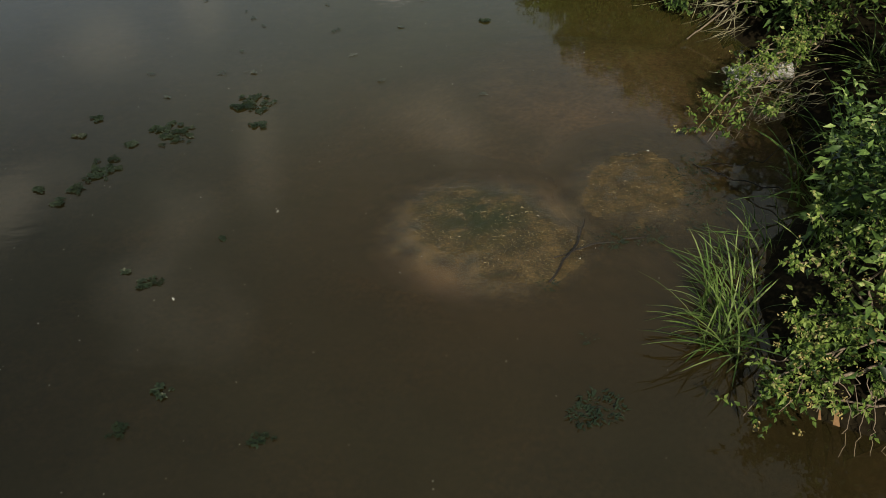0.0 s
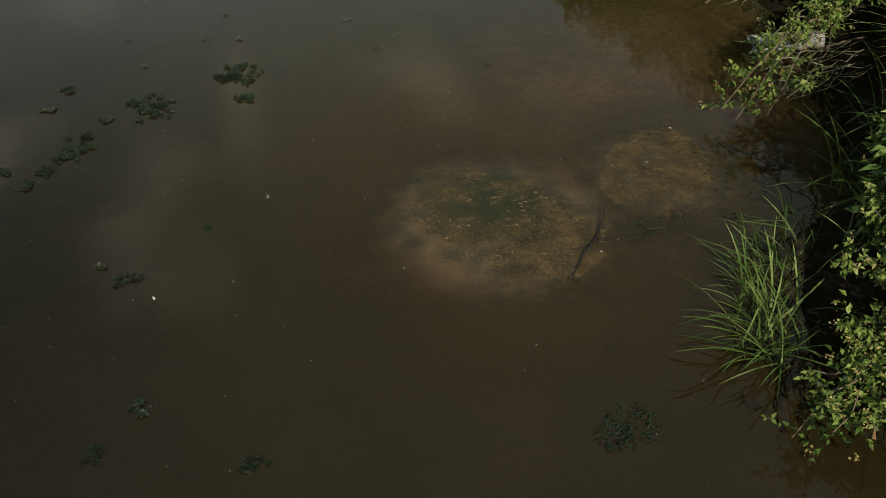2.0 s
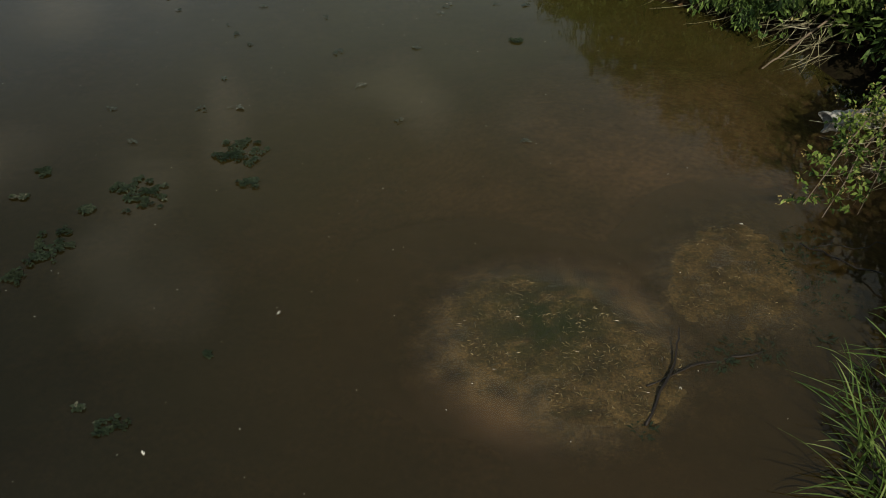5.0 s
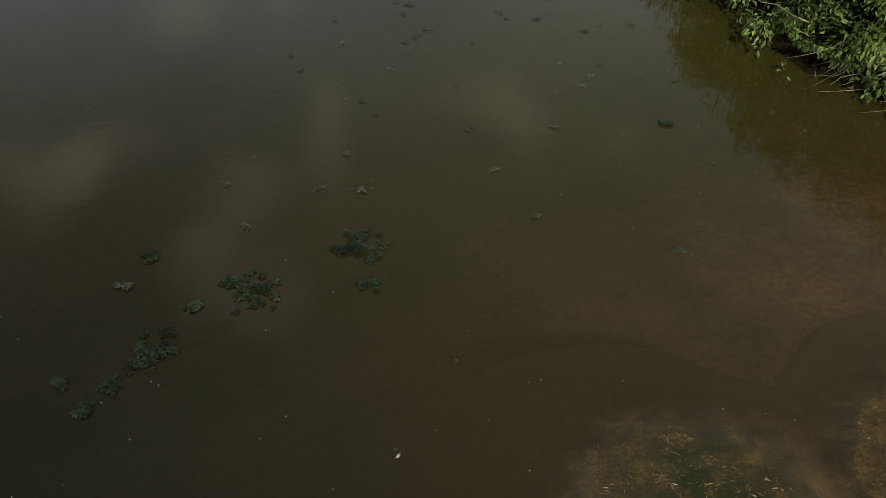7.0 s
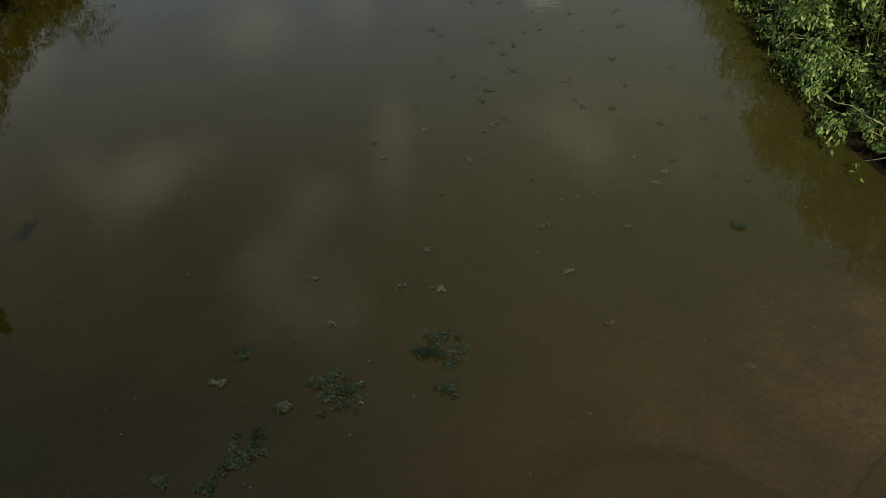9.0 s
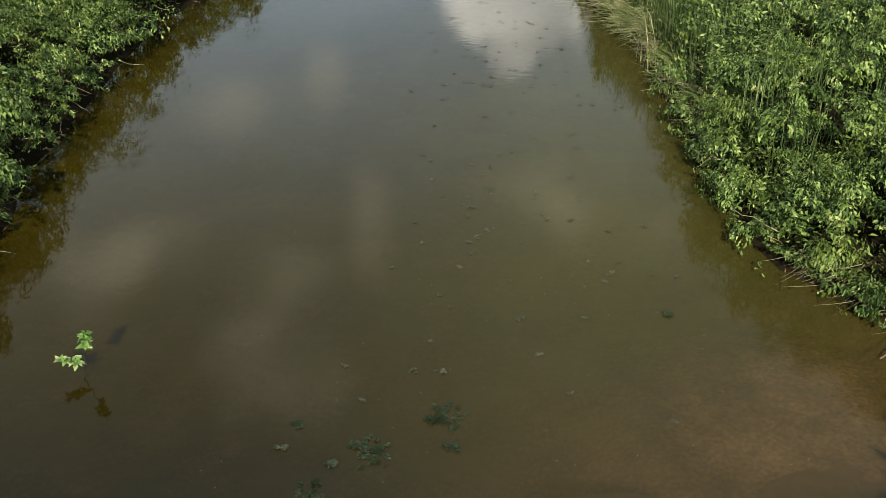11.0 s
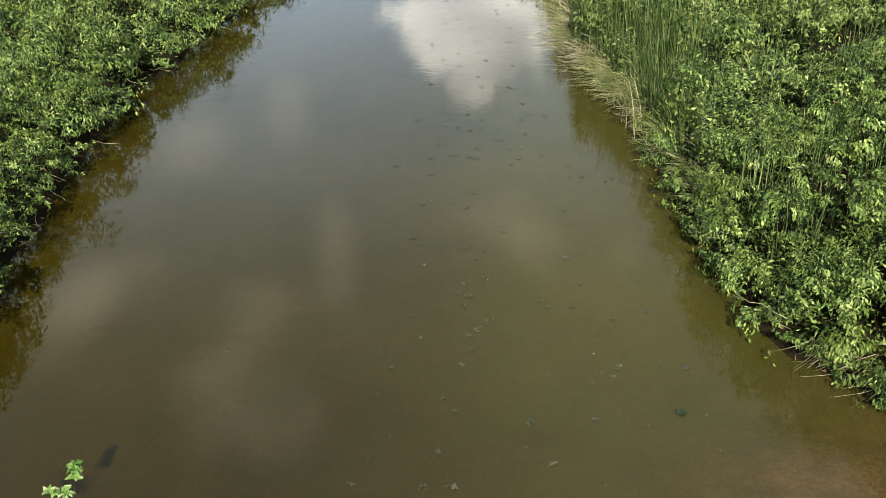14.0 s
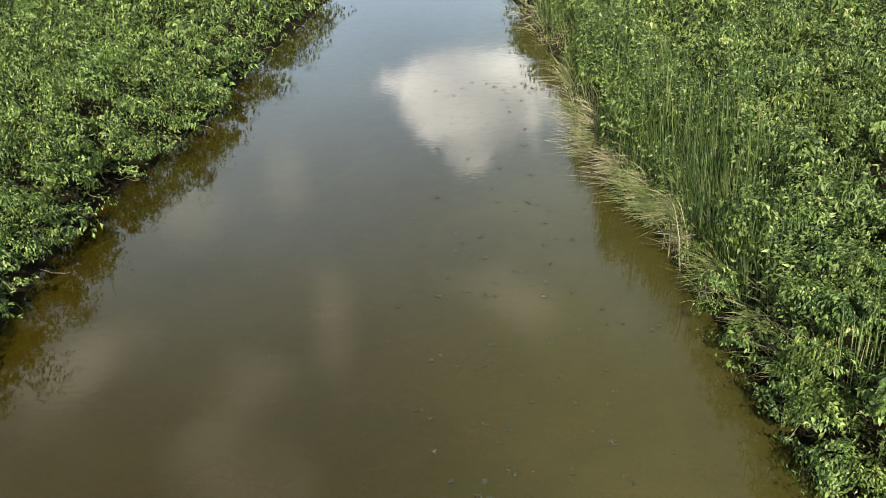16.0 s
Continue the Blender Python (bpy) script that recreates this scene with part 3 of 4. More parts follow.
def shoots(xs, ys, n_leaf, size, seed, spread=1.0, lower=0.0, foot=0.4):
    """Leafy shoots: leaves spiral down from each top; those at the water lean out over it."""
    r = np.random.default_rng(seed)
    n = len(xs)
    d = inland(xs, ys)
    zt = np.maximum(canopy(xs, ys) - lower, 0.5) + r.normal(0, 0.09, n)
    side = np.where(xs > 0, -1.0, 1.0)
    edge = np.clip(1.1 - d, 0, 1.4)
    lean = np.stack([side * edge * 0.2, r.normal(0, 0.08, n) - 0.05, np.zeros(n)], 1)
    span = np.minimum(zt - foot - 0.4 * r.random(n), 0.8 + edge * 1.0 + r.random(n) * 0.5)
    span = np.maximum(span, 0.12)
    k = np.arange(n_leaf)[None]
    s = (k + r.random((n, n_leaf)) * 0.8) / n_leaf
    h = zt[:, None] - span[:, None] * s ** 1.15
    az = k * 2.4 + r.random((n, 1)) * 6.28 + r.normal(0, 0.4, (n, n_leaf))
    off = (0.03 + 0.10 * s) * spread
    base = np.stack([xs[:, None] + off * np.cos(az), ys[:, None] + off * np.sin(az), h], -1)
    base += lean[:, None] * ((h - zt[:, None] + 1.2) / 1.2)[..., None]
    pitch = 0.4 - 1.05 * s + r.normal(0, 0.3, (n, n_leaf))
    out = np.stack([np.cos(az) * np.cos(pitch), np.sin(az) * np.cos(pitch), np.sin(pitch)], -1)
    e = 0.14
    slope = np.stack([canopy(xs - e, ys) - canopy(xs + e, ys), canopy(xs, ys - e) - canopy(xs, ys + e), np.full(n, 2 * e)], 1)
    up = unit(slope)[:, None] + r.normal(0, 0.7, (n, n_leaf, 3))
    length = size * (0.55 + 0.65 * np.sqrt(s)) * (0.75 + 0.5 * r.random((n, n_leaf))) * (0.7 + 0.35 * r.random((n, 1)) + 0.6 * vnoise(xs, ys, 1.2, 77)[:, None])
    w = length * (0.27 + 0.18 * r.random((n, 1)))
    return leaves(base.reshape(-1, 3), unit(out).reshape(-1, 3), unit(up).reshape(-1, 3), length.ravel(), w.ravel(), (0.1 + 0.25 * r.random((n, n_leaf))).ravel())


def scatter(x0, x1, y0, y1, step, seed, keep):
    r = np.random.default_rng(seed)
    x, y = np.meshgrid(np.arange(x0, x1, step), np.arange(y0, y1, step))
    x, y = (a.ravel() + r.uniform(-0.5, 0.5, a.size) * step for a in (x, y))
    m = keep(x, y)
    return x[m], y[m]


def in_rushes(x, y):
    """Stretch of the right bank where rushes stand at the water."""
    d = x - right_x(y)
    return (y > 21.5) & (y < 52) & (d > 0) & (d < 2.6 + 1.2 * (vnoise(x, y, 2.5, 41) - 0.5)) & (d > -1)


def seen_right(x, y):
    d = x - right_x(y)
    near = np.interp(y, (1, 4.2, 5.2, 7.0, 8.0, 10.0, 12.0, 13.5, 16.0), (0.0, 0.0, 0.1, 0.5, 0.8, 0.7, 0.2, -0.3, -0.45))
    return (d > near + 0.5 * (vnoise(x, y, 0.9, 62) - 0.4)) & (x < 8.2 + (y - 4) * 0.43)


def seen_left(x, y):
    return (inland(x, y) > -0.85 + 0.75 * vnoise(x, y, 0.9, 61)) & (x > -13.4 - (y - 15) * 0.45)


def clumps(xs, ys, n_leaf, size, radius, seed, low=0.0):
    """Rounded leafy heads: leaves lie like shingles on each head and droop, the side over the water hangs lower."""
    r = np.random.default_rng(seed)
    n = len(xs)
    d = inland(xs, ys)
    rad = radius * r.uniform(0.65, 1.35, n)
    zc = np.interp(d, (-0.2, 0.2, 0.8, 1.6, 4.0, 9.0), (0.85, 1.4, 1.85, 2.1, 2.3, 2.5)) + r.normal(0, 0.38, n) + 0.6 * (vnoise(xs, ys, 2.5, 24) - 0.5)
    zc -= np.where((d < 0.4) & (xs > 0), 0.5 * (r.random(n) < 0.5), 0)
    zc -= np.where(xs < 0, np.interp(d, (0.2, 1.5), (0.32, 0.25)), 0.0) + low
    zc = np.maximum(zc, 0.12 + 0.5 * rad)
    az, h = r.uniform(0, 2 * np.pi, (n, n_leaf)), r.uniform(-0.45, 1.0, (n, n_leaf))
    flat_ = np.sqrt(1 - h * h)
    nrm = np.stack([flat_ * np.cos(az), flat_ * np.sin(az), h], -1)
    lump = 1 + 0.22 * np.sin(az * 3 + r.uniform(0, 6, (n, 1))) * flat_ + 0.18 * np.sin(h * 7 + az * 2 + r.uniform(0, 6, (n, 1)))
    squash = np.stack([np.ones(n), np.ones(n), r.uniform(0.75, 1.15, n)], 1)[:, None]
    base = np.stack([xs, ys, zc], 1)[:, None] + nrm * squash * (rad[:, None] * lump * (0.78 + 0.28 * r.random((n, n_leaf))))[..., None]
    base[..., 2] = np.maximum(base[..., 2], 0.06)
    down = np.array((0, 0, -1.0)) + 0.9 * np.stack([np.cos(az), np.sin(az), 0 * az], -1) + r.normal(0, 0.65, (n, n_leaf, 3))
    out = down - nrm * ((down * nrm).sum(-1, keepdims=True) - 0.25)
    up = nrm + np.array((0, 0, 0.25)) + r.normal(0, 0.36, (n, n_leaf, 3))
    kind = r.random((n, 1))
    length = size * (0.6 + 0.8 * r.random((n, n_leaf))) * (0.7 + 0.7 * kind)
    w = length * (0.26 + 0.22 * r.random((n, 1)))
    droop = 0.08 + 0.3 * r.random((n, n_leaf))
    # sprays of leaves with dark gaps between
    p, q = base[..., 0] + 0.8 * base[..., 2], base[..., 1] + 1.3 * base[..., 2]
    full = 0.6 * vnoise(p, q, 2.6 * size, 31) + 0.4 * vnoise(p, q, 6.5 * size, 32) > 0.455
    # the banks are undercut: little grows right down to the water
    foot = np.where(xs < 0, np.interp(ys, (17, 25), (0.95, 0.55)), np.interp(ys, (12, 16, 18), (0.05, 0.1, 0.3)))[:, None]
    full &= base[..., 2] > foot * (0.55 + 0.9 * vnoise(base[..., 0], base[..., 1], 0.35, 33))
    return leaves(base[full], unit(out)[full], unit(up)[full], length[full], w[full], droop[full])


def open_bank(x, y):
    """Where leafy heads stand: not among the rushes at the water."""
    return ~in_rushes(x, y) | (vnoise(x, y, 1.6, 48) > 0.6) | (x - right_x(y) > 1.6)


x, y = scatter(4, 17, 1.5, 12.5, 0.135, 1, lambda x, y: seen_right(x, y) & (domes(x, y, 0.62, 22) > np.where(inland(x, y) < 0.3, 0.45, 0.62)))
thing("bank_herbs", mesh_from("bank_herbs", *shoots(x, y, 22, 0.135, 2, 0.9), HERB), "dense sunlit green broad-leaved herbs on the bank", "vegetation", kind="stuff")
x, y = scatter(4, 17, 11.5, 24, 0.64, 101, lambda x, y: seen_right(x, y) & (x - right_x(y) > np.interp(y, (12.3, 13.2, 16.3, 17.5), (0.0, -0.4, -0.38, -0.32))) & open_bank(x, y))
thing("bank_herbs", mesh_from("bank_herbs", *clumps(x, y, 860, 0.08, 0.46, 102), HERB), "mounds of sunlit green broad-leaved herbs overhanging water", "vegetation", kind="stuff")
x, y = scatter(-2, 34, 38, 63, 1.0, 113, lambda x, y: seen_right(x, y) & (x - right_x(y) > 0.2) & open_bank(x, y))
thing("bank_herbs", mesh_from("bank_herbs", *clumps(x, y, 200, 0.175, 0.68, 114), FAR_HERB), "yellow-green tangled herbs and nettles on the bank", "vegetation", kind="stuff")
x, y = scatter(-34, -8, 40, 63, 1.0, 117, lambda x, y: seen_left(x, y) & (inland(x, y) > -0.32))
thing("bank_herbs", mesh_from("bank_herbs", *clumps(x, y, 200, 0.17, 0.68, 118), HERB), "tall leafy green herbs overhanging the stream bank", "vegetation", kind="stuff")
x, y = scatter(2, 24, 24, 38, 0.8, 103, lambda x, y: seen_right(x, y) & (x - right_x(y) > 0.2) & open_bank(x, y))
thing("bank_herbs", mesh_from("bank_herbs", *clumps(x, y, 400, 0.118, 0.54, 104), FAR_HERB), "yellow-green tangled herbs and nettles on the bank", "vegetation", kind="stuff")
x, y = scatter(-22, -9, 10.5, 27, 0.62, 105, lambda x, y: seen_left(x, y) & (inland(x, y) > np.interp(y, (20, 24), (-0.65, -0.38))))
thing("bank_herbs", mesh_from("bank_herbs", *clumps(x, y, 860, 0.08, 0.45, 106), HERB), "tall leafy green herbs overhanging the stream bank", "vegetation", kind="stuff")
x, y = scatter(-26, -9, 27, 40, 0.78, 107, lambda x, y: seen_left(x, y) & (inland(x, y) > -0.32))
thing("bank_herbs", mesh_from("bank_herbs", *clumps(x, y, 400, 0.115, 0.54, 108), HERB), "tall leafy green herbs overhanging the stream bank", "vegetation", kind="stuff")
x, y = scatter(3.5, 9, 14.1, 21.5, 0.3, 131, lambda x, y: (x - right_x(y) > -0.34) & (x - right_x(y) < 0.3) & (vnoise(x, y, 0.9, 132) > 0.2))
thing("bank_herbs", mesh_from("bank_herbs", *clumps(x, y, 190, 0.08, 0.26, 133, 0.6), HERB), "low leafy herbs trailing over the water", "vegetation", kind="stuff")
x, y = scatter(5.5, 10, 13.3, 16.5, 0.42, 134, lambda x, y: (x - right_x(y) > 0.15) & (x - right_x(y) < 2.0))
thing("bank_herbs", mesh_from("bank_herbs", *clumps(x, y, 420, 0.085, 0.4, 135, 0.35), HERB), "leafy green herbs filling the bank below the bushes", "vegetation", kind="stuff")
# looser leafy shoots rising between the heads, and a skirt of shoots added under the overhang to block the sky
x, y = scatter(4, 30, 12, 60, 0.7, 3, lambda x, y: seen_right(x, y) & (inland(x, y) > 0.3))
x2, y2 = scatter(-30, -10, 13, 60, 0.7, 5, lambda x, y: seen_left(x, y) & (inland(x, y) > 0.3))
x, y = np.concatenate([x, x2]), np.concatenate([y, y2])
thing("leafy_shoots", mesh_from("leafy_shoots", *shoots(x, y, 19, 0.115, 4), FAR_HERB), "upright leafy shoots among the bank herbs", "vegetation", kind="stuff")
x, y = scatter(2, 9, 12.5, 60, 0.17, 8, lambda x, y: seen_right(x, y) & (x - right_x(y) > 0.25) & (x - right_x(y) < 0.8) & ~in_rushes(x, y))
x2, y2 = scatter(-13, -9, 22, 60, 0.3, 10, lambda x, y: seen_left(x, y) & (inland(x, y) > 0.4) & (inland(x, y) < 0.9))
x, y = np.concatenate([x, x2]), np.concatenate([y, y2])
thing("undergrowth", mesh_from("undergrowth", *shoots(x, y, 12, 0.11, 9, 1.2, 1.1, 0.3), HERB), "shaded green undergrowth added beneath the herbs to block sky", "vegetation", kind="stuff")
# the same growth along the banks downstream and farther inland
x, y = scatter(4, 22, -40, 3, 1.25, 121, lambda x, y: (x - right_x(y) > 0.4) & (x - right_x(y) < 11) & ((y < 1.2) | (x > 11)))
x2, y2 = scatter(-24, -9, -40, 11, 1.25, 122, lambda x, y: (inland(x, y) > 0.2) & (inland(x, y) < 11) & (x < 0) & ((y < 10) | (x < -13.5)))
x3, y3 = scatter(9, 42, 2, 64, 1.5, 123, lambda x, y: (x > 8.6 + (y - 4) * 0.43) & (x < 20 + (y - 4) * 0.43))
x4, y4 = scatter(-46, -12, 10, 64, 1.5, 124, lambda x, y: (x < -14 - (y - 15) * 0.45) & (x > -24 - (y - 15) * 0.45))
x, y = np.concatenate([x, x2, x3, x4]), np.concatenate([y, y2, y3, y4])
thing("bank_herbs", mesh_from("bank_herbs", *clumps(x, y, 34, 0.38, 0.85, 125), FAR_HERB), "green herbs covering the banks farther off", "vegetation", kind="stuff")

# ---- rushes and dry stems at the water's edge ----
x, y = scatter(0.5, 9, 21, 53, 0.10, 11, lambda x, y: in_rushes(x, y) & (inland(x, y) > 0.3) & (vnoise(x, y, 1.5, 43) > 0.47))
r = np.random.default_rng(12)
n = len(x)
az = r.normal(math.pi, 1.1, n)
rush = blades(np.stack([x, y, np.maximum(ground_z(x, y), 0)], 1), np.stack([np.cos(az), np.sin(az), 0 * az], 1), r.uniform(1.1, 2.1, n) + 0.4 * np.clip(inland(x, y), 0, 2),
              r.uniform(0.05, 0.75, n), r.uniform(0.012, 0.024, n), 3)
thing("rush_bed", mesh_from("rush_bed", *rush, RUSH), "upright dark green rushes at the water's edge", "rushes", kind="stuff")
x, y = scatter(0.5, 9, 20.0, 53, 0.10, 13, lambda x, y: (x > right_x(y) - 0.05) & (inland(x, y) < 0.75) & (vnoise(x, y, 1.1, 44) > 0.6))
n = len(x)
az = r.normal(math.pi + 0.2, 0.55, n)
dry = blades(np.stack([x, y, np.maximum(ground_z(x, y), 0) + r.uniform(0.02, 0.75, n) * np.clip(inland(x, y) * 2.5, 0, 1)], 1), np.stack([np.cos(az), np.sin(az), 0 * az], 1), r.uniform(-0.1, 0.9, n), r.uniform(0.5, 1.6, n), r.uniform(0.008, 0.016, n), 4, 0.5)
thing("dry_stems", mesh_from("dry_stems", *dry, STRAW), "straw-coloured dead rush stems leaning over water", "dry stems", kind="stuff")
x, y = scatter(2, 12, 21, 53, 0.2, 15, lambda x, y: in_rushes(x, y) & (inland(x, y) > 0.3) & (vnoise(x, y, 1.3, 43) < 0.6) & (domes(x, y, 0.62, 22) > 0.5))
thing("rush_undergrowth", mesh_from("rush_undergrowth", *shoots(x, y, 24, 0.105, 16), FAR_HERB), "yellow-green herbs growing among the rushes", "vegetation", kind="stuff")
# sedge fringe leaning out over the water, thick in some places and open in others
x, y = scatter(1.5, 9, 20.5, 54, 0.105, 19, lambda x, y: (x > right_x(y) - 0.1) & (inland(x, y) < 1.3) & (vnoise(x, y, 1.1, 49) > 0.52 + 0.12 * (inland(x, y) > 0.7)))
n = len(x)
az = r.normal(math.pi + 0.15, 0.75, n)
fringe = blades(np.stack([x, y, np.maximum(ground_z(x, y), 0)], 1), np.stack([np.cos(az), np.sin(az), 0 * az], 1), r.uniform(0.45, 1.35, n) * (0.6 + 0.8 * vnoise(x, y, 0.7, 50)) + 0.3 * np.clip(inland(x, y), 0, 1.3), r.uniform(0.2, 1.1, n), r.uniform(0.011, 0.024, n), 3, 0.4)
thing("sedge_fringe", mesh_from("sedge_fringe", *fringe, SEDGE), "yellow-green sedge blades arching over the water", "sedge", kind="stuff")
# fans of pale sedge spreading out low over the water, one beside the other
for k, (yy, count, long) in enumerate(((20.9, 60, 0.8), (22.4, 100, 0.95), (24.6, 130, 1.05), (26.4, 110, 0.95), (28.1, 170, 1.35), (29.4, 190, 1.5), (31.4, 120, 1.1), (33.4, 130, 1.2), (36.0, 120, 1.1))):
    rf = np.random.default_rng(950 + k)
    az = rf.normal(math.pi + 0.25, 0.5, count)
    foot = np.stack([rf.normal(0, 0.12, count), rf.normal(0, 0.28, count), rf.uniform(-0.1, 0.25, count)], 1)
    fan = blades(foot, np.stack([np.cos(az), np.sin(az), 0 * az], 1), rf.uniform(-0.25, 0.55, count), long * rf.uniform(0.5, 1.0, count), rf.uniform(0.011, 0.021, count), 4, 0.35)
    thing("sedge_tussock", mesh_from("sedge_tussock", *fan, (STRAW, SEDGE, SEDGE)[k % 3]), "fan of pale dry sedge leaves leaning over water", "sedge", "sedge tussocks", at=Matrix.Translation((float(right_x(yy)) + 0.42, yy, 0.42)))
# tall thin stalks standing out of the herbs on both banks
x, y = scatter(3, 26, 17, 60, 0.19, 17, lambda x, y: seen_right(x, y) & (inland(x, y) > 0.3) & (vnoise(x, y, 2.6, 46) > 0.48))
x2, y2 = scatter(-30, -10, 14, 60, 0.6, 18, lambda x, y: seen_left(x, y) & (inland(x, y) > 0.2) & (vnoise(x, y, 3.0, 47) > 0.5))
x, y = np.concatenate([x, x2]), np.concatenate([y, y2])
n = len(x)
az = r.uniform(0, 6.28, n)
stalk = blades(np.stack([x, y, canopy(x, y) - 0.7], 1), np.stack([np.cos(az), np.sin(az), 0 * az], 1), r.uniform(0.7, 1.2, n), r.uniform(0.03, 0.3, n), r.uniform(0.010, 0.022, n), 3)
thing("tall_stalks", mesh_from("tall_stalks", *stalk, RUSH), "slender green grass stalks above the herbs", "grass", kind="stuff")
# bare dead stems hanging out of both banks over the water
pieces = []
for k in range(150):
    yy = r.uniform(13, 60)
    s = 1 if k % 3 else -1
    xx = float(right_x(yy) if s > 0 else left_x(yy)) + s * r.uniform(0.0, 0.5)
    a = np.array((xx, yy, r.uniform(0.15, 0.9)))
    b = a + np.array((-s * r.uniform(0.3, 0.9), r.normal(-0.1, 0.4), r.uniform(-0.35, 0.3)))
    pieces.append(tube(wander(a, b, 5, 0.05, 900 + k), r.uniform(0.005, 0.011), 0.003, 4))
thing("dead_stems", mesh_from("dead_stems", *join(pieces), STRAW), "bare pale dead stems sticking out of the banks", "dry stems", kind="stuff")


# ---- shrubs ----
def shrub(base, tips, n_leaf, size, label, seed, mat=SHRUB, seeds=True):
    root = thing("shrub", None, label, "shrub", "shrubs on the bank", at=Matrix.Translation(base))
    r = np.random.default_rng(seed)
    base = np.array(base)
    bs, os, us, ls, heads = [], [], [], [], []
    for k, tip in enumerate(tips):
        tip = np.array(tip)
        line = wander((0, 0, 0), tip - base, 9, 0.05, seed * 31 + k, -0.25 * np.linalg.norm(tip - base) * 0.5)
        child("branch", mesh_from("branch", *tube(line, 0.016, 0.004), PALE_BARK, True), root, label="thin pale brown branch")
        for j in range(max(5, n_leaf // 12)):
            s = 0.3 + 0.7 * r.random() ** 0.7
            p = np.array([np.interp(s * 8, range(9), line[:, i]) for i in range(3)])
            d = unit(np.array((r.normal(), r.normal(), r.normal() * 0.6 + 0.25)))
            q = p + d * r.uniform(0.08, 0.34)
            m = 12
            u = r.random(m)[:, None]
            bs.append(p + (q - p) * u)
            o = d * 0.5 + r.normal(0, 0.6, (m, 3)) + np.array((0, -0.1, 0.0))
            os.append(unit(o))
            us.append(unit(r.normal(0, 0.4, (m, 3)) + np.array((-0.1, -0.2, 1.0))))
            ls.append(size * r.uniform(0.6, 1.3, m))
            if seeds and r.random() < 0.35:
                heads.append((q, d))
    L = np.concatenate(ls)
    child("foliage", mesh_from("foliage", *leaves(np.concatenate(bs), np.concatenate(os), np.concatenate(us), L, L * 0.5, 0.2), mat), root)
    if heads:
        hb = np.repeat(np.array([h[0] for h in heads]), 9, 0) + r.normal(0, 0.022, (len(heads) * 9, 3))
        hd = unit(np.repeat(np.array([h[1] for h in heads]), 9, 0) + r.normal(0, 0.5, (len(heads) * 9, 3)))
        child("flower_spike", mesh_from("flower_spike", *leaves(hb, hd, unit(r.normal(0, 1, hb.shape)), 0.028, 0.02, 0.1), SEED), root, label="small tan flower spikes")["kind"] = "stuff"
    return root


shrub((8.09, 12.13, 0.35), ((5.44, 9.51, 0.36), (5.56, 9.29, 0.34), (5.9, 9.25, 0.4), (6.39, 9.5, 0.5), (5.81, 10.03, 0.42), (6.02, 10.38, 0.62), (6.45, 10.45, 0.5), (6.95, 11.0, 0.8), (7.0, 10.6, 0.9), (7.3, 11.63, 1.2), (7.43, 10.85, 1.1), (7.42, 12.42, 1.5), (8.1, 11.47, 1.4)),
      260, 0.07, "green shrub with tan flower spikes arching over the water", 51)
shrub((6.17, 5.58, 0.4), ((4.68, 4.58, 0.22), (5, 4.58, 0.26), (5.32, 4.54, 0.28), (4.98, 4.81, 0.3), (5.14, 5.03, 0.45), (5.27, 5.31, 0.7), (5.38, 5.86, 1.0), (5.53, 5, 0.9), (5.74, 6.31, 1.3), (5.93, 4.81, 1.1), (6.15, 5.9, 1.5), (6.57, 5.39, 1.5), (5.36, 4.67, 0.35), (5.76, 4.5, 0.45), (6.15, 4.4, 0.55), (6.63, 4.43, 0.7), (7.08, 4.89, 1.1)),
      280, 0.065, "tangled sunlit shrub growing down to the water", 52)
shrub((7.27, 4.9, 0.5), ((6.27, 4.14, 0.25), (6.66, 4, 0.3), (7.05, 3.92, 0.4), (7.54, 3.85, 0.5), (6.51, 4.75, 0.9), (7.11, 4.46, 0.9), (7.69, 4.39, 1.0), (5.96, 4.39, 0.3), (5.66, 4.53, 0.2)),
      250, 0.065, "dusty green brambles with dry twigs at the water", 57)
shrub((6.72, 7.33, 0.5), ((6.09, 6.76, 1.1), (6.34, 7.41, 1.3), (6.68, 6.58, 1.5), (6.99, 7.66, 1.5), (7.14, 6.82, 1.7)), 260, 0.065, "yellow-green shrub on the bank behind tall grass", 53)
shrub((6.67, 17.33, 0.35), ((5.43, 16.33, 0.5), (5.59, 16.83, 0.8), (5.38, 17.43, 0.9), (5.98, 16.22, 1.0), (6.03, 17.33, 1.5), (6.43, 16.43, 1.5)), 300, 0.08, "bright green bush overhanging the stream", 54, seeds=False)
shrub((5.63, 20.2, 0.3), ((4.39, 19.32, 0.5), (4.36, 20.21, 0.8), (4.68, 18.93, 0.9), (4.92, 19.81, 1.5), (5.06, 20.89, 1.5)), 300, 0.08, "bright green bush overhanging the stream", 55, seeds=False)
shrub((5.02, 26.23, 0.3), ((3.8, 25.39, 0.6), (3.77, 26.33, 0.9), (4.17, 25.02, 1.1), (4.49, 26.14, 1.6)), 260, 0.09, "leafy green bush among the rushes", 56, seeds=False)
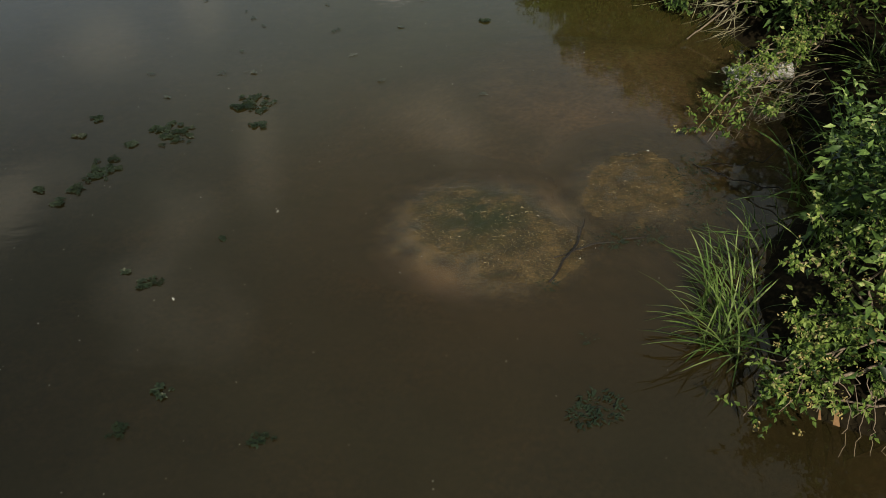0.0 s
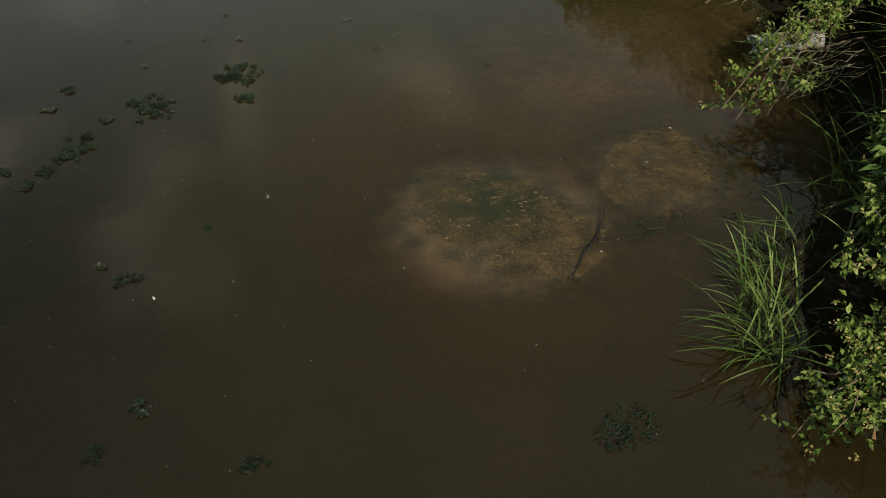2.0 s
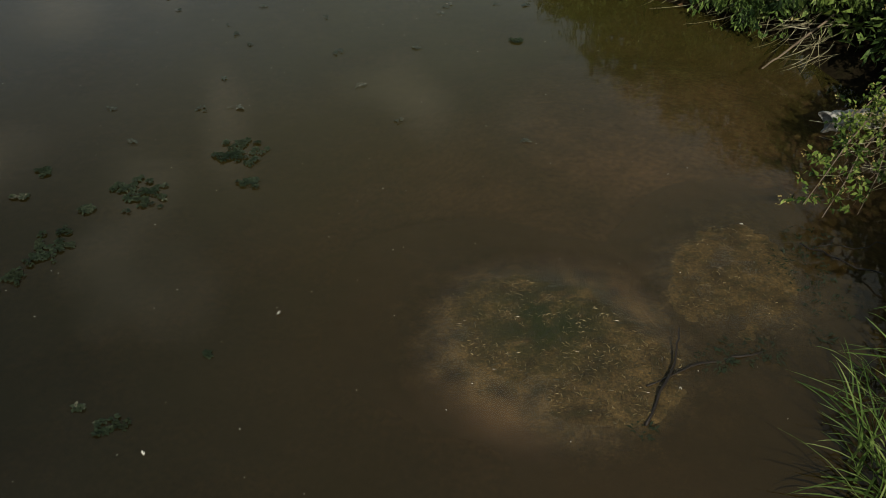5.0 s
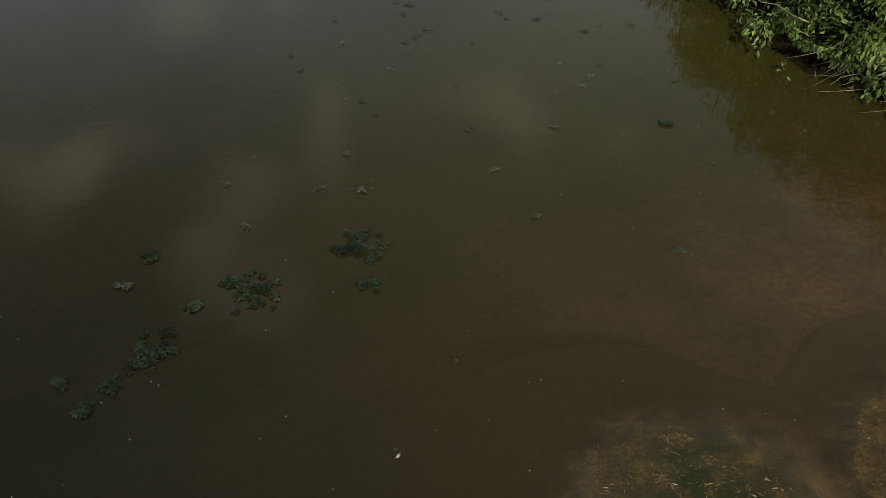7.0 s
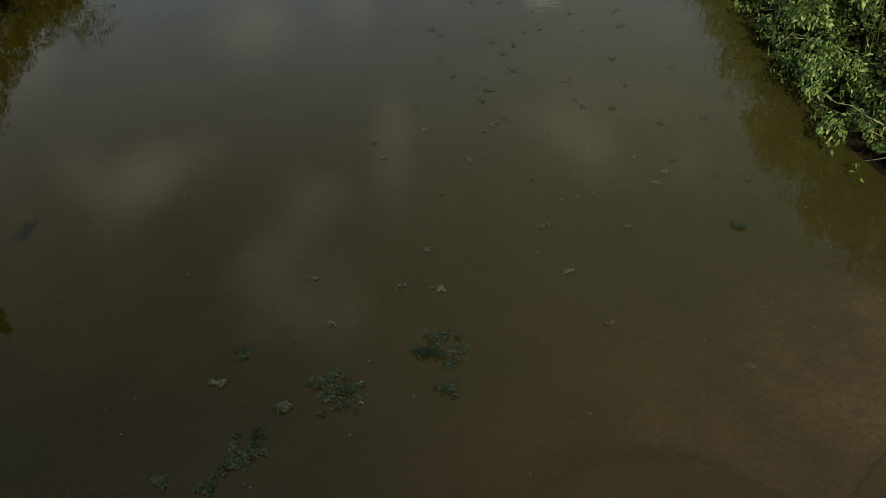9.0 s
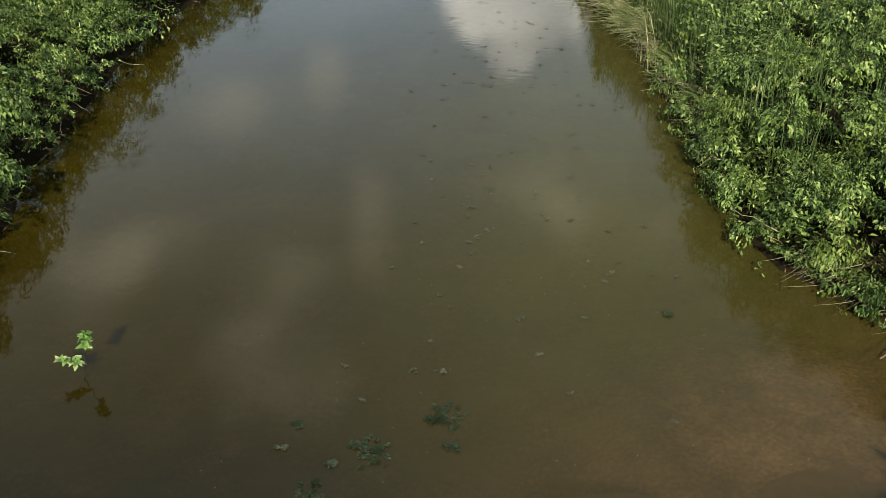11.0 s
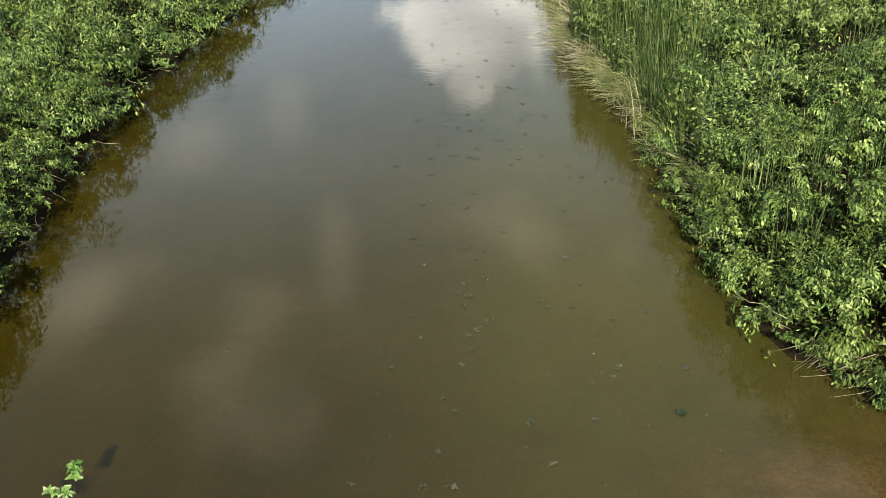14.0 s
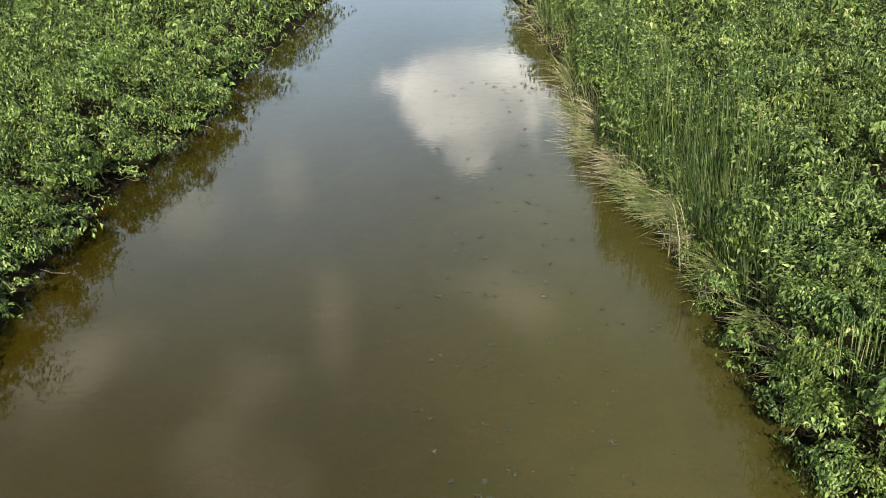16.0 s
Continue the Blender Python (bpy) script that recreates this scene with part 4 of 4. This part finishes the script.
for k, (sy, w) in enumerate(((17.5, 1.0), (20.5, 1.1), (23.6, 0.9), (27.5, 1.1), (31.5, 1.0), (36.5, 1.2), (42.0, 1.2))):
    ex = float(left_x(sy))
    shrub((ex - 1.0, sy, 0.3), ((ex + 0.35, sy - 0.5, 0.45), (ex + 0.4, sy + 0.4, 0.7), (ex + 0.1, sy - 0.8, 1.1), (ex - 0.2, sy + 0.1, 1.6), (ex - 0.4, sy + 0.8, 1.5)),
          260, 0.09 * w, "small-leaved green bush hanging over the water", 60 + k, HERB, False)


# ---- grass tussocks ----
def blade_mesh(height, reach, width, seed):
    v, t = blades(np.zeros((1, 3)), np.array(((1.0, 0, 0),)), height, reach, width, 6)
    return mesh_from("leaf_blade", v, t, GRASS)


BLADES = [blade_mesh(h, w, 0.021, k) for k, (h, w) in enumerate(((0.42, 0.35), (0.36, 0.5), (0.6, 0.3), (0.22, 0.6), (0.10, 0.65), (0.45, 0.6)))]


def tussock(at, count, radius, size, toward, seed, label):
    root = thing("grass_tussock", None, label, "grass", "grass tussocks", at=Matrix.Translation(at))
    r = np.random.default_rng(seed)
    for _ in range(count):
        a, q = r.uniform(0, 6.28), radius * math.sqrt(r.random())
        turn = math.degrees(r.normal(toward, 1.2))
        m = pose(q * math.cos(a), q * math.sin(a), 0, r.normal(0, 16), r.normal(0, 16), turn) @ Matrix.Scale(size * r.uniform(0.6, 1.25), 4)
        child("leaf_blade", BLADES[r.integers(len(BLADES))], root, m)
    return root


tussock((5.03, 6.25, 0.02), 46, 0.34, 1.15, 3.25, 71, "bright green grass tussock arching over the water")
tussock((5.02, 5.71, 0.02), 42, 0.3, 1.1, 3.3, 72, "bright green grass tussock arching over the water")
tussock((4.85, 5.78, 0.01), 30, 0.24, 1.2, 3.3, 79, "low splayed grass tufts trailing on the water")
tussock((5.27, 7.07, 0.02), 26, 0.26, 0.85, 3.0, 73, "green grass tussock in the shade of the bank")
tussock((6.41, 7.73, 0.4), 34, 0.35, 1.3, 3.0, 74, "tall sunlit grass on the bank")
tussock((7.2, 8.83, 0.5), 34, 0.4, 1.35, 3.2, 75, "tall sunlit grass on the bank")
tussock((5.4, 6.85, 0.05), 24, 0.3, 0.8, 3.1, 81, "low shaded grass at the foot of the bank")
tussock((5.85, 7.45, 0.1), 26, 0.35, 0.9, 3.2, 82, "low shaded grass at the foot of the bank")
tussock((6.6, 5.6, 0.9), 30, 0.4, 1.1, 3.2, 83, "tall sunlit grass on the bank")
tussock((6.9, 6.5, 1.0), 40, 0.45, 1.2, 3.1, 84, "tall sunlit grass on the bank")
tussock((6.19, 6.66, 0.5), 30, 0.3, 1.15, 3.1, 76, "tall sunlit grass on the bank")
tussock((8.29, 10.32, 0.7), 50, 0.4, 1.3, 3.0, 77, "tall sunlit grass on the bank")
tussock((7.27, 7.68, 0.8), 45, 0.4, 1.2, 3.2, 78, "tall sunlit grass on the bank")


# ---- floating plants ----
def rosette(seed, count, size=1.0, mat=PAD):
    r = np.random.default_rng(seed)
    az = np.arange(count) * 2.4 + r.normal(0, 0.25, count)
    s = np.linspace(0.25, 1, count)
    base = np.stack([np.cos(az) * 0.012 * s, np.sin(az) * 0.012 * s, 0.014 - 0.009 * s], 1)
    pitch = 0.45 - 0.35 * s + r.normal(0, 0.2, count)
    out = np.stack([np.cos(az) * np.cos(pitch), np.sin(az) * np.cos(pitch), np.sin(pitch)], 1)
    L = size * (0.026 + 0.030 * s) * r.uniform(0.8, 1.2, count)
    return mesh_from("rosette", *leaves(base, out, np.tile((0, 0, 1.0), (count, 1)), L, L * 0.7, 0.1), mat)


ROSETTES = [rosette(80 + k, c, 0.82) for k, c in enumerate((11, 14, 9, 16))]
STRIPS = [rosette(90 + k, c, 0.75, SCRAP) for k, c in enumerate((3, 4, 5))]


def floating(x, y, wide, deep, count, turn, seed, label, drowned=0.0, variants=ROSETTES):
    root = thing("floating_plant", None, label, "water plant", "floating water plants", at=pose(x, y, 0.004 - drowned, 0, 0, turn))
    r = np.random.default_rng(seed)
    k = 0
    while k < count * 1.9:
        a, q = r.uniform(0, 6.28), math.sqrt(r.random())
        q *= 0.65 + 0.5 * math.sin(2.3 * a + seed) ** 2
        size = r.uniform(0.75, 1.25)
        child("rosette", variants[r.integers(len(variants))], root, pose(q * math.cos(a) * wide / 2, q * math.sin(a) * deep / 2, 0, r.normal(0, 5), r.normal(0, 5), r.uniform(0, 360)) @ Matrix.Scale(size, 4))
        k += 1
    return root


BIG = "cluster of dull green floating leaf rosettes on the water"
for k, (px, py, w, d, c, tn) in enumerate(((-0.53, 11.4, 0.52, 0.62, 26, 10), (-0.79, 11.33, 0.22, 0.1, 4, -8), (-0.37, 10.73, 0.28, 0.22, 9, 0), (-1.53, 10.55, 0.62, 0.72, 27, 40),
                                           (-1.8, 10.7, 0.26, 0.14, 5, 0), (-2.3, 9.65, 0.38, 0.70, 22, -15), (-2.06, 10.27, 0.24, 0.16, 6, 0), (-2.73, 11.03, 0.2, 0.22, 6, 40),
                                           (-2.87, 10.58, 0.22, 0.10, 5, -20), (-2.53, 9.15, 0.22, 0.26, 7, 0), (-2.67, 8.85, 0.14, 0.18, 5, 0), (-3, 9.17, 0.2, 0.14, 5, 0), (3.04, 14.23, 0.22, 0.1, 5, -10))):
    floating(px, py, w, d, c, tn, 100 + k, BIG)
SMALL = "small scrap of floating leaves on the water"
spots = ((0.84, 12.99), (1.33, 12.05), (-2.27, 12.5), (-1.87, 11.68), (-0.95, 13.27), (-0.71, 12.46), (-1.15, 12.43), (-0.71, 14.26), (-1.13, 14.93), (-1.64, 17.21), (-0.52, 16.51), (-2.13, 15.96),
         (0.51, 13.96), (2.88, 15.52), (3.34, 15.46), (2.32, 15.91), (-1.61, 20.07), (1.6, 14.07), (2.82, 11.48), (-1.73, 21.98), (-1.61, 23.61), (-1.48, 25.48), (-1.24, 27.4), (-0.55, 22.58),
         (0.15, 20.81), (0.73, 21.43), (0.97, 20.53), (1.86, 24.02), (2.72, 23.12), (1.48, 17.48), (-0.44, 16.05), (-1.42, 16.42), (-1.91, 15.51), (-0.93, 14.64), (2.2, 15.54), (0.56, 14.05),
         (0.86, 26.17), (2.18, 23.37), (1.62, 21.5), (-1.67, 23.61), (-1.55, 22.19), (-1.21, 21.78), (-0.67, 21.78), (-0.5, 22.59), (0.12, 22.8), (1.58, 20.53), (-0.23, 19.74), (-1.52, 19.13),
         (-1.2, 18.37))
for k, (px, py) in enumerate(spots):
    rr = random.Random(k)
    floating(px, py, rr.uniform(0.05, 0.2), rr.uniform(0.05, 0.14), rr.choice((1, 1, 2, 2, 3)), rr.uniform(0, 180), 200 + k, SMALL, 0.0, STRIPS)
rr = random.Random(5)
for k in range(150):
    py = rr.uniform(15, 42)
    px = rr.gauss(-0.3 if py < 24 else -0.9, 0.55 + (py - 15) * 0.02) + (rr.random() < 0.35) * 1.9
    floating(px, py, 0.2, 0.12, rr.choice((1, 1, 2, 3)), rr.uniform(0, 180), 300 + k, SMALL, 0.0, STRIPS)
for k, (px, py, w, d, c) in enumerate(((-1.2, 7.14, 0.34, 0.2, 6), (-1.02, 4.89, 0.24, 0.2, 4), (-0.71, 5.39, 0.26, 0.18, 4), (0.32, 4.72, 0.34, 0.15, 5), (-0.48, 7.94, 0.16, 0.12, 3), (-1.49, 7.35, 0.12, 0.08, 2))):
    floating(px, py, w, d, c, 0, 400 + k, "half-sunken cluster of grey-green leaf rosettes", 0.006)


# ---- drowned weed, sticks, flecks ----
def weed_tuft(x, y, radius, count, seed, z=0.002):
    r = np.random.default_rng(seed)
    a = r.uniform(0, 6.28, count)
    q = radius * np.sqrt(r.random(count))
    base = np.stack([q * np.cos(a), q * np.sin(a), r.uniform(-0.02, 0.012, count)], 1)
    o = unit(np.stack([np.cos(a + r.normal(0, 1, count)), np.sin(a + r.normal(0, 1, count)), r.normal(0, 0.2, count)], 1))
    me = mesh_from("weed", *leaves(base, o, np.tile((0, 0, 1.0), (count, 1)), r.uniform(0.03, 0.09, count), 0.022, 0.1), WEED)
    return thing("water_weed", me, "dark green weed just under the surface", "water weed", kind="stuff", at=Matrix.Translation((x, y, z)))


for k, (px, py, q, c) in enumerate(((3.48, 4.98, 0.22, 230), (3.3, 4.86, 0.14, 90), (4.05, 7.66, 0.16, 60), (4.29, 7.75, 0.18, 60), (4.58, 7.74, 0.15, 45), (3.22, 6.86, 0.1, 30), (5.28, 8.95, 0.3, 110),
                                    (5.4, 8.42, 0.3, 80), (5.1, 7.88, 0.12, 25), (3.54, 5.95, 0.08, 14), (5.56, 9.4, 0.25, 60))):
    weed_tuft(px, py, q, c, 500 + k, 0.004)


def stick(points, r0, r1, mat, label, seed, sway=0.025, name="fallen_branch"):
    a, rest = np.array(points[0], float), points[1:]
    line = [a[None]]
    for k, b in enumerate(rest):
        line.append(wander(a, b, 7, sway, seed + k)[1:])
        a = np.array(b, float)
    return thing(name, mesh_from(name, *tube(np.concatenate(line), r0, r1), mat, True), label, "branch", "fallen branches")


stick(((3.79, 7.98, 0.10), (3.66, 7.59, 0.045), (3.24, 6.9, 0.012)), 0.008, 0.014, BARK, "dark wet stick lying on the sandbar edge", 601, 0.008)
stick(((3.35, 7.34, 0.018), (3.9, 7.6, 0.012), (4.5, 7.72, 0.004)), 0.007, 0.011, BARK, "dark half-sunken branch beside the sandbar", 603, 0.015)
stick(((5.42, 9.29, 0.02), (5.81, 8.82, 0.05), (6.38, 8.16, 0.25)), 0.009, 0.009, BARK, "thin crooked branch rising from the water", 605)
stick(((5.51, 9.18, 0.05), (6.24, 9.05, 0.15), (7.02, 9.47, 0.4)), 0.004, 0.007, BARK, "thin dark twig above the water", 607)
stick(((4.96, 5.2, 0.32), (5.53, 5, 0.55), (6.49, 5.17, 0.7)), 0.006, 0.012, PALE_BARK, "long bleached twig hanging over the bank edge", 609)
stick(((5.31, 4.72, 0.25), (5.85, 4.54, 0.32), (6.62, 4.54, 0.4)), 0.008, 0.014, PALE_BARK, "long bleached twig hanging over the bank edge", 611)
stick(((5.45, 4.78, 0.4), (5.93, 4.87, 0.5), (6.59, 5.07, 0.5)), 0.016, 0.022, PALE_BARK, "thick pale dead branch on the bank", 613)
for k in range(8):
    px = 5.5 + 0.11 * k
    stick(((px, 4.65 - 0.03 * k, 0.62), (px + 0.05, 4.4 - 0.02 * k, 0.3), (px - 0.06 + 0.03 * k, 4.2, 0.06)), 0.005, 0.003, PALE_BARK, "thin dead vine hanging to the water", 620 + 3 * k, 0.03)
stick(((6.07, 10.27, 0.4), (6.81, 10.94, 0.7), (8, 11.69, 0.6)), 0.007, 0.013, PALE_BARK, "pale bare stem arching under the shrub", 650, 0.05)
stick(((6.24, 10.68, 0.35), (6.69, 10.58, 0.5), (7.75, 10.99, 0.5)), 0.006, 0.012, PALE_BARK, "pale bare stem arching under the shrub", 653, 0.06)
stick(((6.25, 13.12, 0.06), (6.55, 13.2, 0.25), (7.2, 13.4, 0.7)), 0.012, 0.016, PALE_BARK, "long pale dead stick leaning on the bank", 656, 0.01)
r = np.random.default_rng(41)
n = 130
y = r.uniform(13.0, 15.6, n)
x = right_x(y) + r.uniform(-0.1, 0.5, n)
az = r.normal(math.pi + 0.35, 0.5, n)
tangle = blades(np.stack([x, y, r.uniform(0.1, 0.75, n)], 1), np.stack([np.cos(az), np.sin(az), 0 * az], 1), r.uniform(-0.35, 0.1, n), r.uniform(0.25, 0.8, n), r.uniform(0.006, 0.013, n), 4, 0.5)
thing("dry_stems", mesh_from("dry_stems", *tangle, STRAW), "tangle of bleached dead stems trailing in the water", "dry stems", kind="stuff")
for k in range(10):
    stick(((6.07 + 0.13 * k, 10.21 + 0.1 * k, 0.35 + 0.04 * k), (6.17 + 0.13 * k, 10.01 + 0.12 * k, 0.2), (6.07 + 0.16 * k, 9.81 + 0.12 * k, 0.04)), 0.004, 0.002, PALE_BARK, "thin dead twig dangling over the water", 660 + 3 * k, 0.04)

# gravel, husks and straw bits strewn on the sandbars
r = np.random.default_rng(35)
places = []
for bar, m in zip(BARS, (2600, 1500)):
    gx_, gy_ = (c + r.uniform(-1.3, 1.3, m) for c in bar[:2])
    gz_, far = bar_height(gx_, gy_, *bar)
    places.append(np.stack([gx_, gy_, gz_ + 0.003], 1)[(far < 1.02) & (gz_ > -0.004) & (vnoise(gx_, gy_, 0.3, 36) > 0.25)])
places = np.concatenate(places)
n = len(places)
az = r.uniform(0, 6.28, n)
bits = leaves(places, np.stack([np.cos(az), np.sin(az), 0.12 + 0 * az], 1), unit(r.normal(0, 0.4, (n, 3)) + np.array((0, -0.2, 1))), r.uniform(0.015, 0.075, n), r.uniform(0.004, 0.011, n), 0.1)
thing("gravel_bits", mesh_from("gravel_bits", *bits, HUSK), "wet straw bits and grit strewn over the sandbars", "gravel", kind="stuff")

r = np.random.default_rng(33)
n = 260
fx = np.concatenate([r.uniform(-4, 5, 170), r.uniform(-9, 3.5, 90)])
fy = np.concatenate([r.uniform(3.5, 16, 170), r.uniform(14, 40, 90)])
ok = inland(fx, fy) < -0.3
fx, fy = fx[ok], fy[ok]
n = len(fx)
az = r.uniform(0, 6.28, n)
fleck = leaves(np.stack([fx, fy, np.full(n, 0.004)], 1), np.stack([np.cos(az), np.sin(az), 0 * az], 1), np.tile((0, 0, 1.0), (n, 1)), r.uniform(0.008, 0.024, n), 0.009, 0.0)
thing("water_flecks", mesh_from("water_flecks", *fleck, FOAM), "tiny pale seeds and foam flecks on the water", "flecks", kind="stuff")
feather = leaves(np.array(((0, 0, 0.004), (0.01, 0.01, 0.008))), unit(np.array(((1, 0.3, 0.1), (0.7, 0.6, 0.15)))), np.tile((0, 0, 1.0), (2, 1)), 0.045, 0.014, -0.1)
for k, (px, py) in enumerate(((0.08, 8.46), (-0.85, 6.79), (4.93, 9.65), (3.65, 7.32), (1.74, 15.92))):
    thing("feather", mesh_from("feather", *feather, FOAM), "small white feather floating on the water", "feather", "loose feathers", at=pose(px, py, 0.006 if k not in (2, 3) else 0.014, 0, 0, 70 * k))


# thin bleached twigs fanning out of the bank below the shrub
r = np.random.default_rng(37)
pieces = []
for k in range(26):
    a = np.array((r.uniform(6.85, 7.5), r.uniform(9.9, 10.5), r.uniform(0.45, 0.9)))
    b = a + np.array((-r.uniform(0.4, 1.05), r.normal(0.05, 0.3), r.uniform(-0.5, 0.15)))
    pieces.append(tube(wander(a, b, 6, 0.035, 1300 + k), r.uniform(0.004, 0.007), 0.0025, 4))
thing("dead_twigs", mesh_from("dead_twigs", *join(pieces), STRAW), "thin bleached dead twigs reaching over the water", "twigs", kind="stuff")


# ---- drain pipe stub under the shrub ----
def pipe():
    root = thing("drain_pipe", None, "broken pale grey corrugated drain pipe in the bank", "pipe", at=look((6.36, 11.3, 0.28), (5.1, 11.3, 0.2)))
    rings, sides, pieces = 26, 28, []
    for inner in (0, 1):
        v = []
        for i in range(rings):
            s = i / (rings - 1)
            rad = 0.12 + 0.012 * math.sin(s * 2 * math.pi * 6) - 0.012 * inner
            for k in range(sides):
                a = 2 * math.pi * k / sides
                v.append((rad * math.cos(a), rad * math.sin(a), -0.05 * math.sin(a * 2) * (1 - s) + s * 0.95))
        t = []
        for i in range(rings - 1):
            for k in range(sides):
                p, q = i * sides + k, i * sides + (k + 1) % sides
                t += [(p, q, q + sides), (p, q + sides, p + sides)]
        pieces.append((np.array(v), np.array(t)))
    lip = [(k, (k + 1) % sides, (k + 1) % sides + rings * sides) for k in range(sides)] + [(k, (k + 1) % sides + rings * sides, k + rings * sides) for k in range(sides)]
    v, t = join(pieces)
    child("pipe_wall", mesh_from("pipe_wall", v, np.concatenate([t, np.array(lip)]), PLASTIC, True), root)
    return root


pipe()


# ---- leafy branch standing in the stream ----
def sprig():
    root = thing("leafy_branch", None, "fresh green leafy branch standing out of the water", "branch", at=Matrix.Translation((-6.42, 11.98, -0.1)))
    r = np.random.default_rng(91)
    stem = wander((0, 0, 0), (0.16, 0.06, 0.92), 10, 0.025, 92)
    twig = wander(stem[3], stem[3] + np.array((-0.42, -0.05, 0.14)), 7, 0.03, 93)
    child("stem", mesh_from("stem", *tube(stem, 0.012, 0.005), BARK, True), root, label="thin brown stem")
    child("twig", mesh_from("twig", *tube(twig, 0.007, 0.003), BARK, True), root, label="thin side twig")
    for line, lo, n in ((stem, 6.2, 46), (twig, 1.2, 54)):
        top = len(line) - 1
        s = r.uniform(lo, top, n)
        b = np.stack([np.interp(s, range(top + 1), line[:, i]) for i in range(3)], 1)
        o = unit(r.normal(0, 1, (n, 3)) * np.array((1, 1, 0.5)) + np.array((0, 0, 0.15)))
        L = r.uniform(0.06, 0.165, n)
        child("foliage", mesh_from("foliage", *leaves(b, o, unit(r.normal(0, 0.5, (n, 3)) + np.array((0, -0.3, 1))), L, L * 0.6, 0.15), SPRIG), root)
    return root


sprig()
stick(((-8.09, 8.63, 0.0), (-7.81, 8.81, 0.05), (-7.63, 8.65, 0.0)), 0.012, 0.008, BARK, "dark twig tip breaking the water surface", 700)
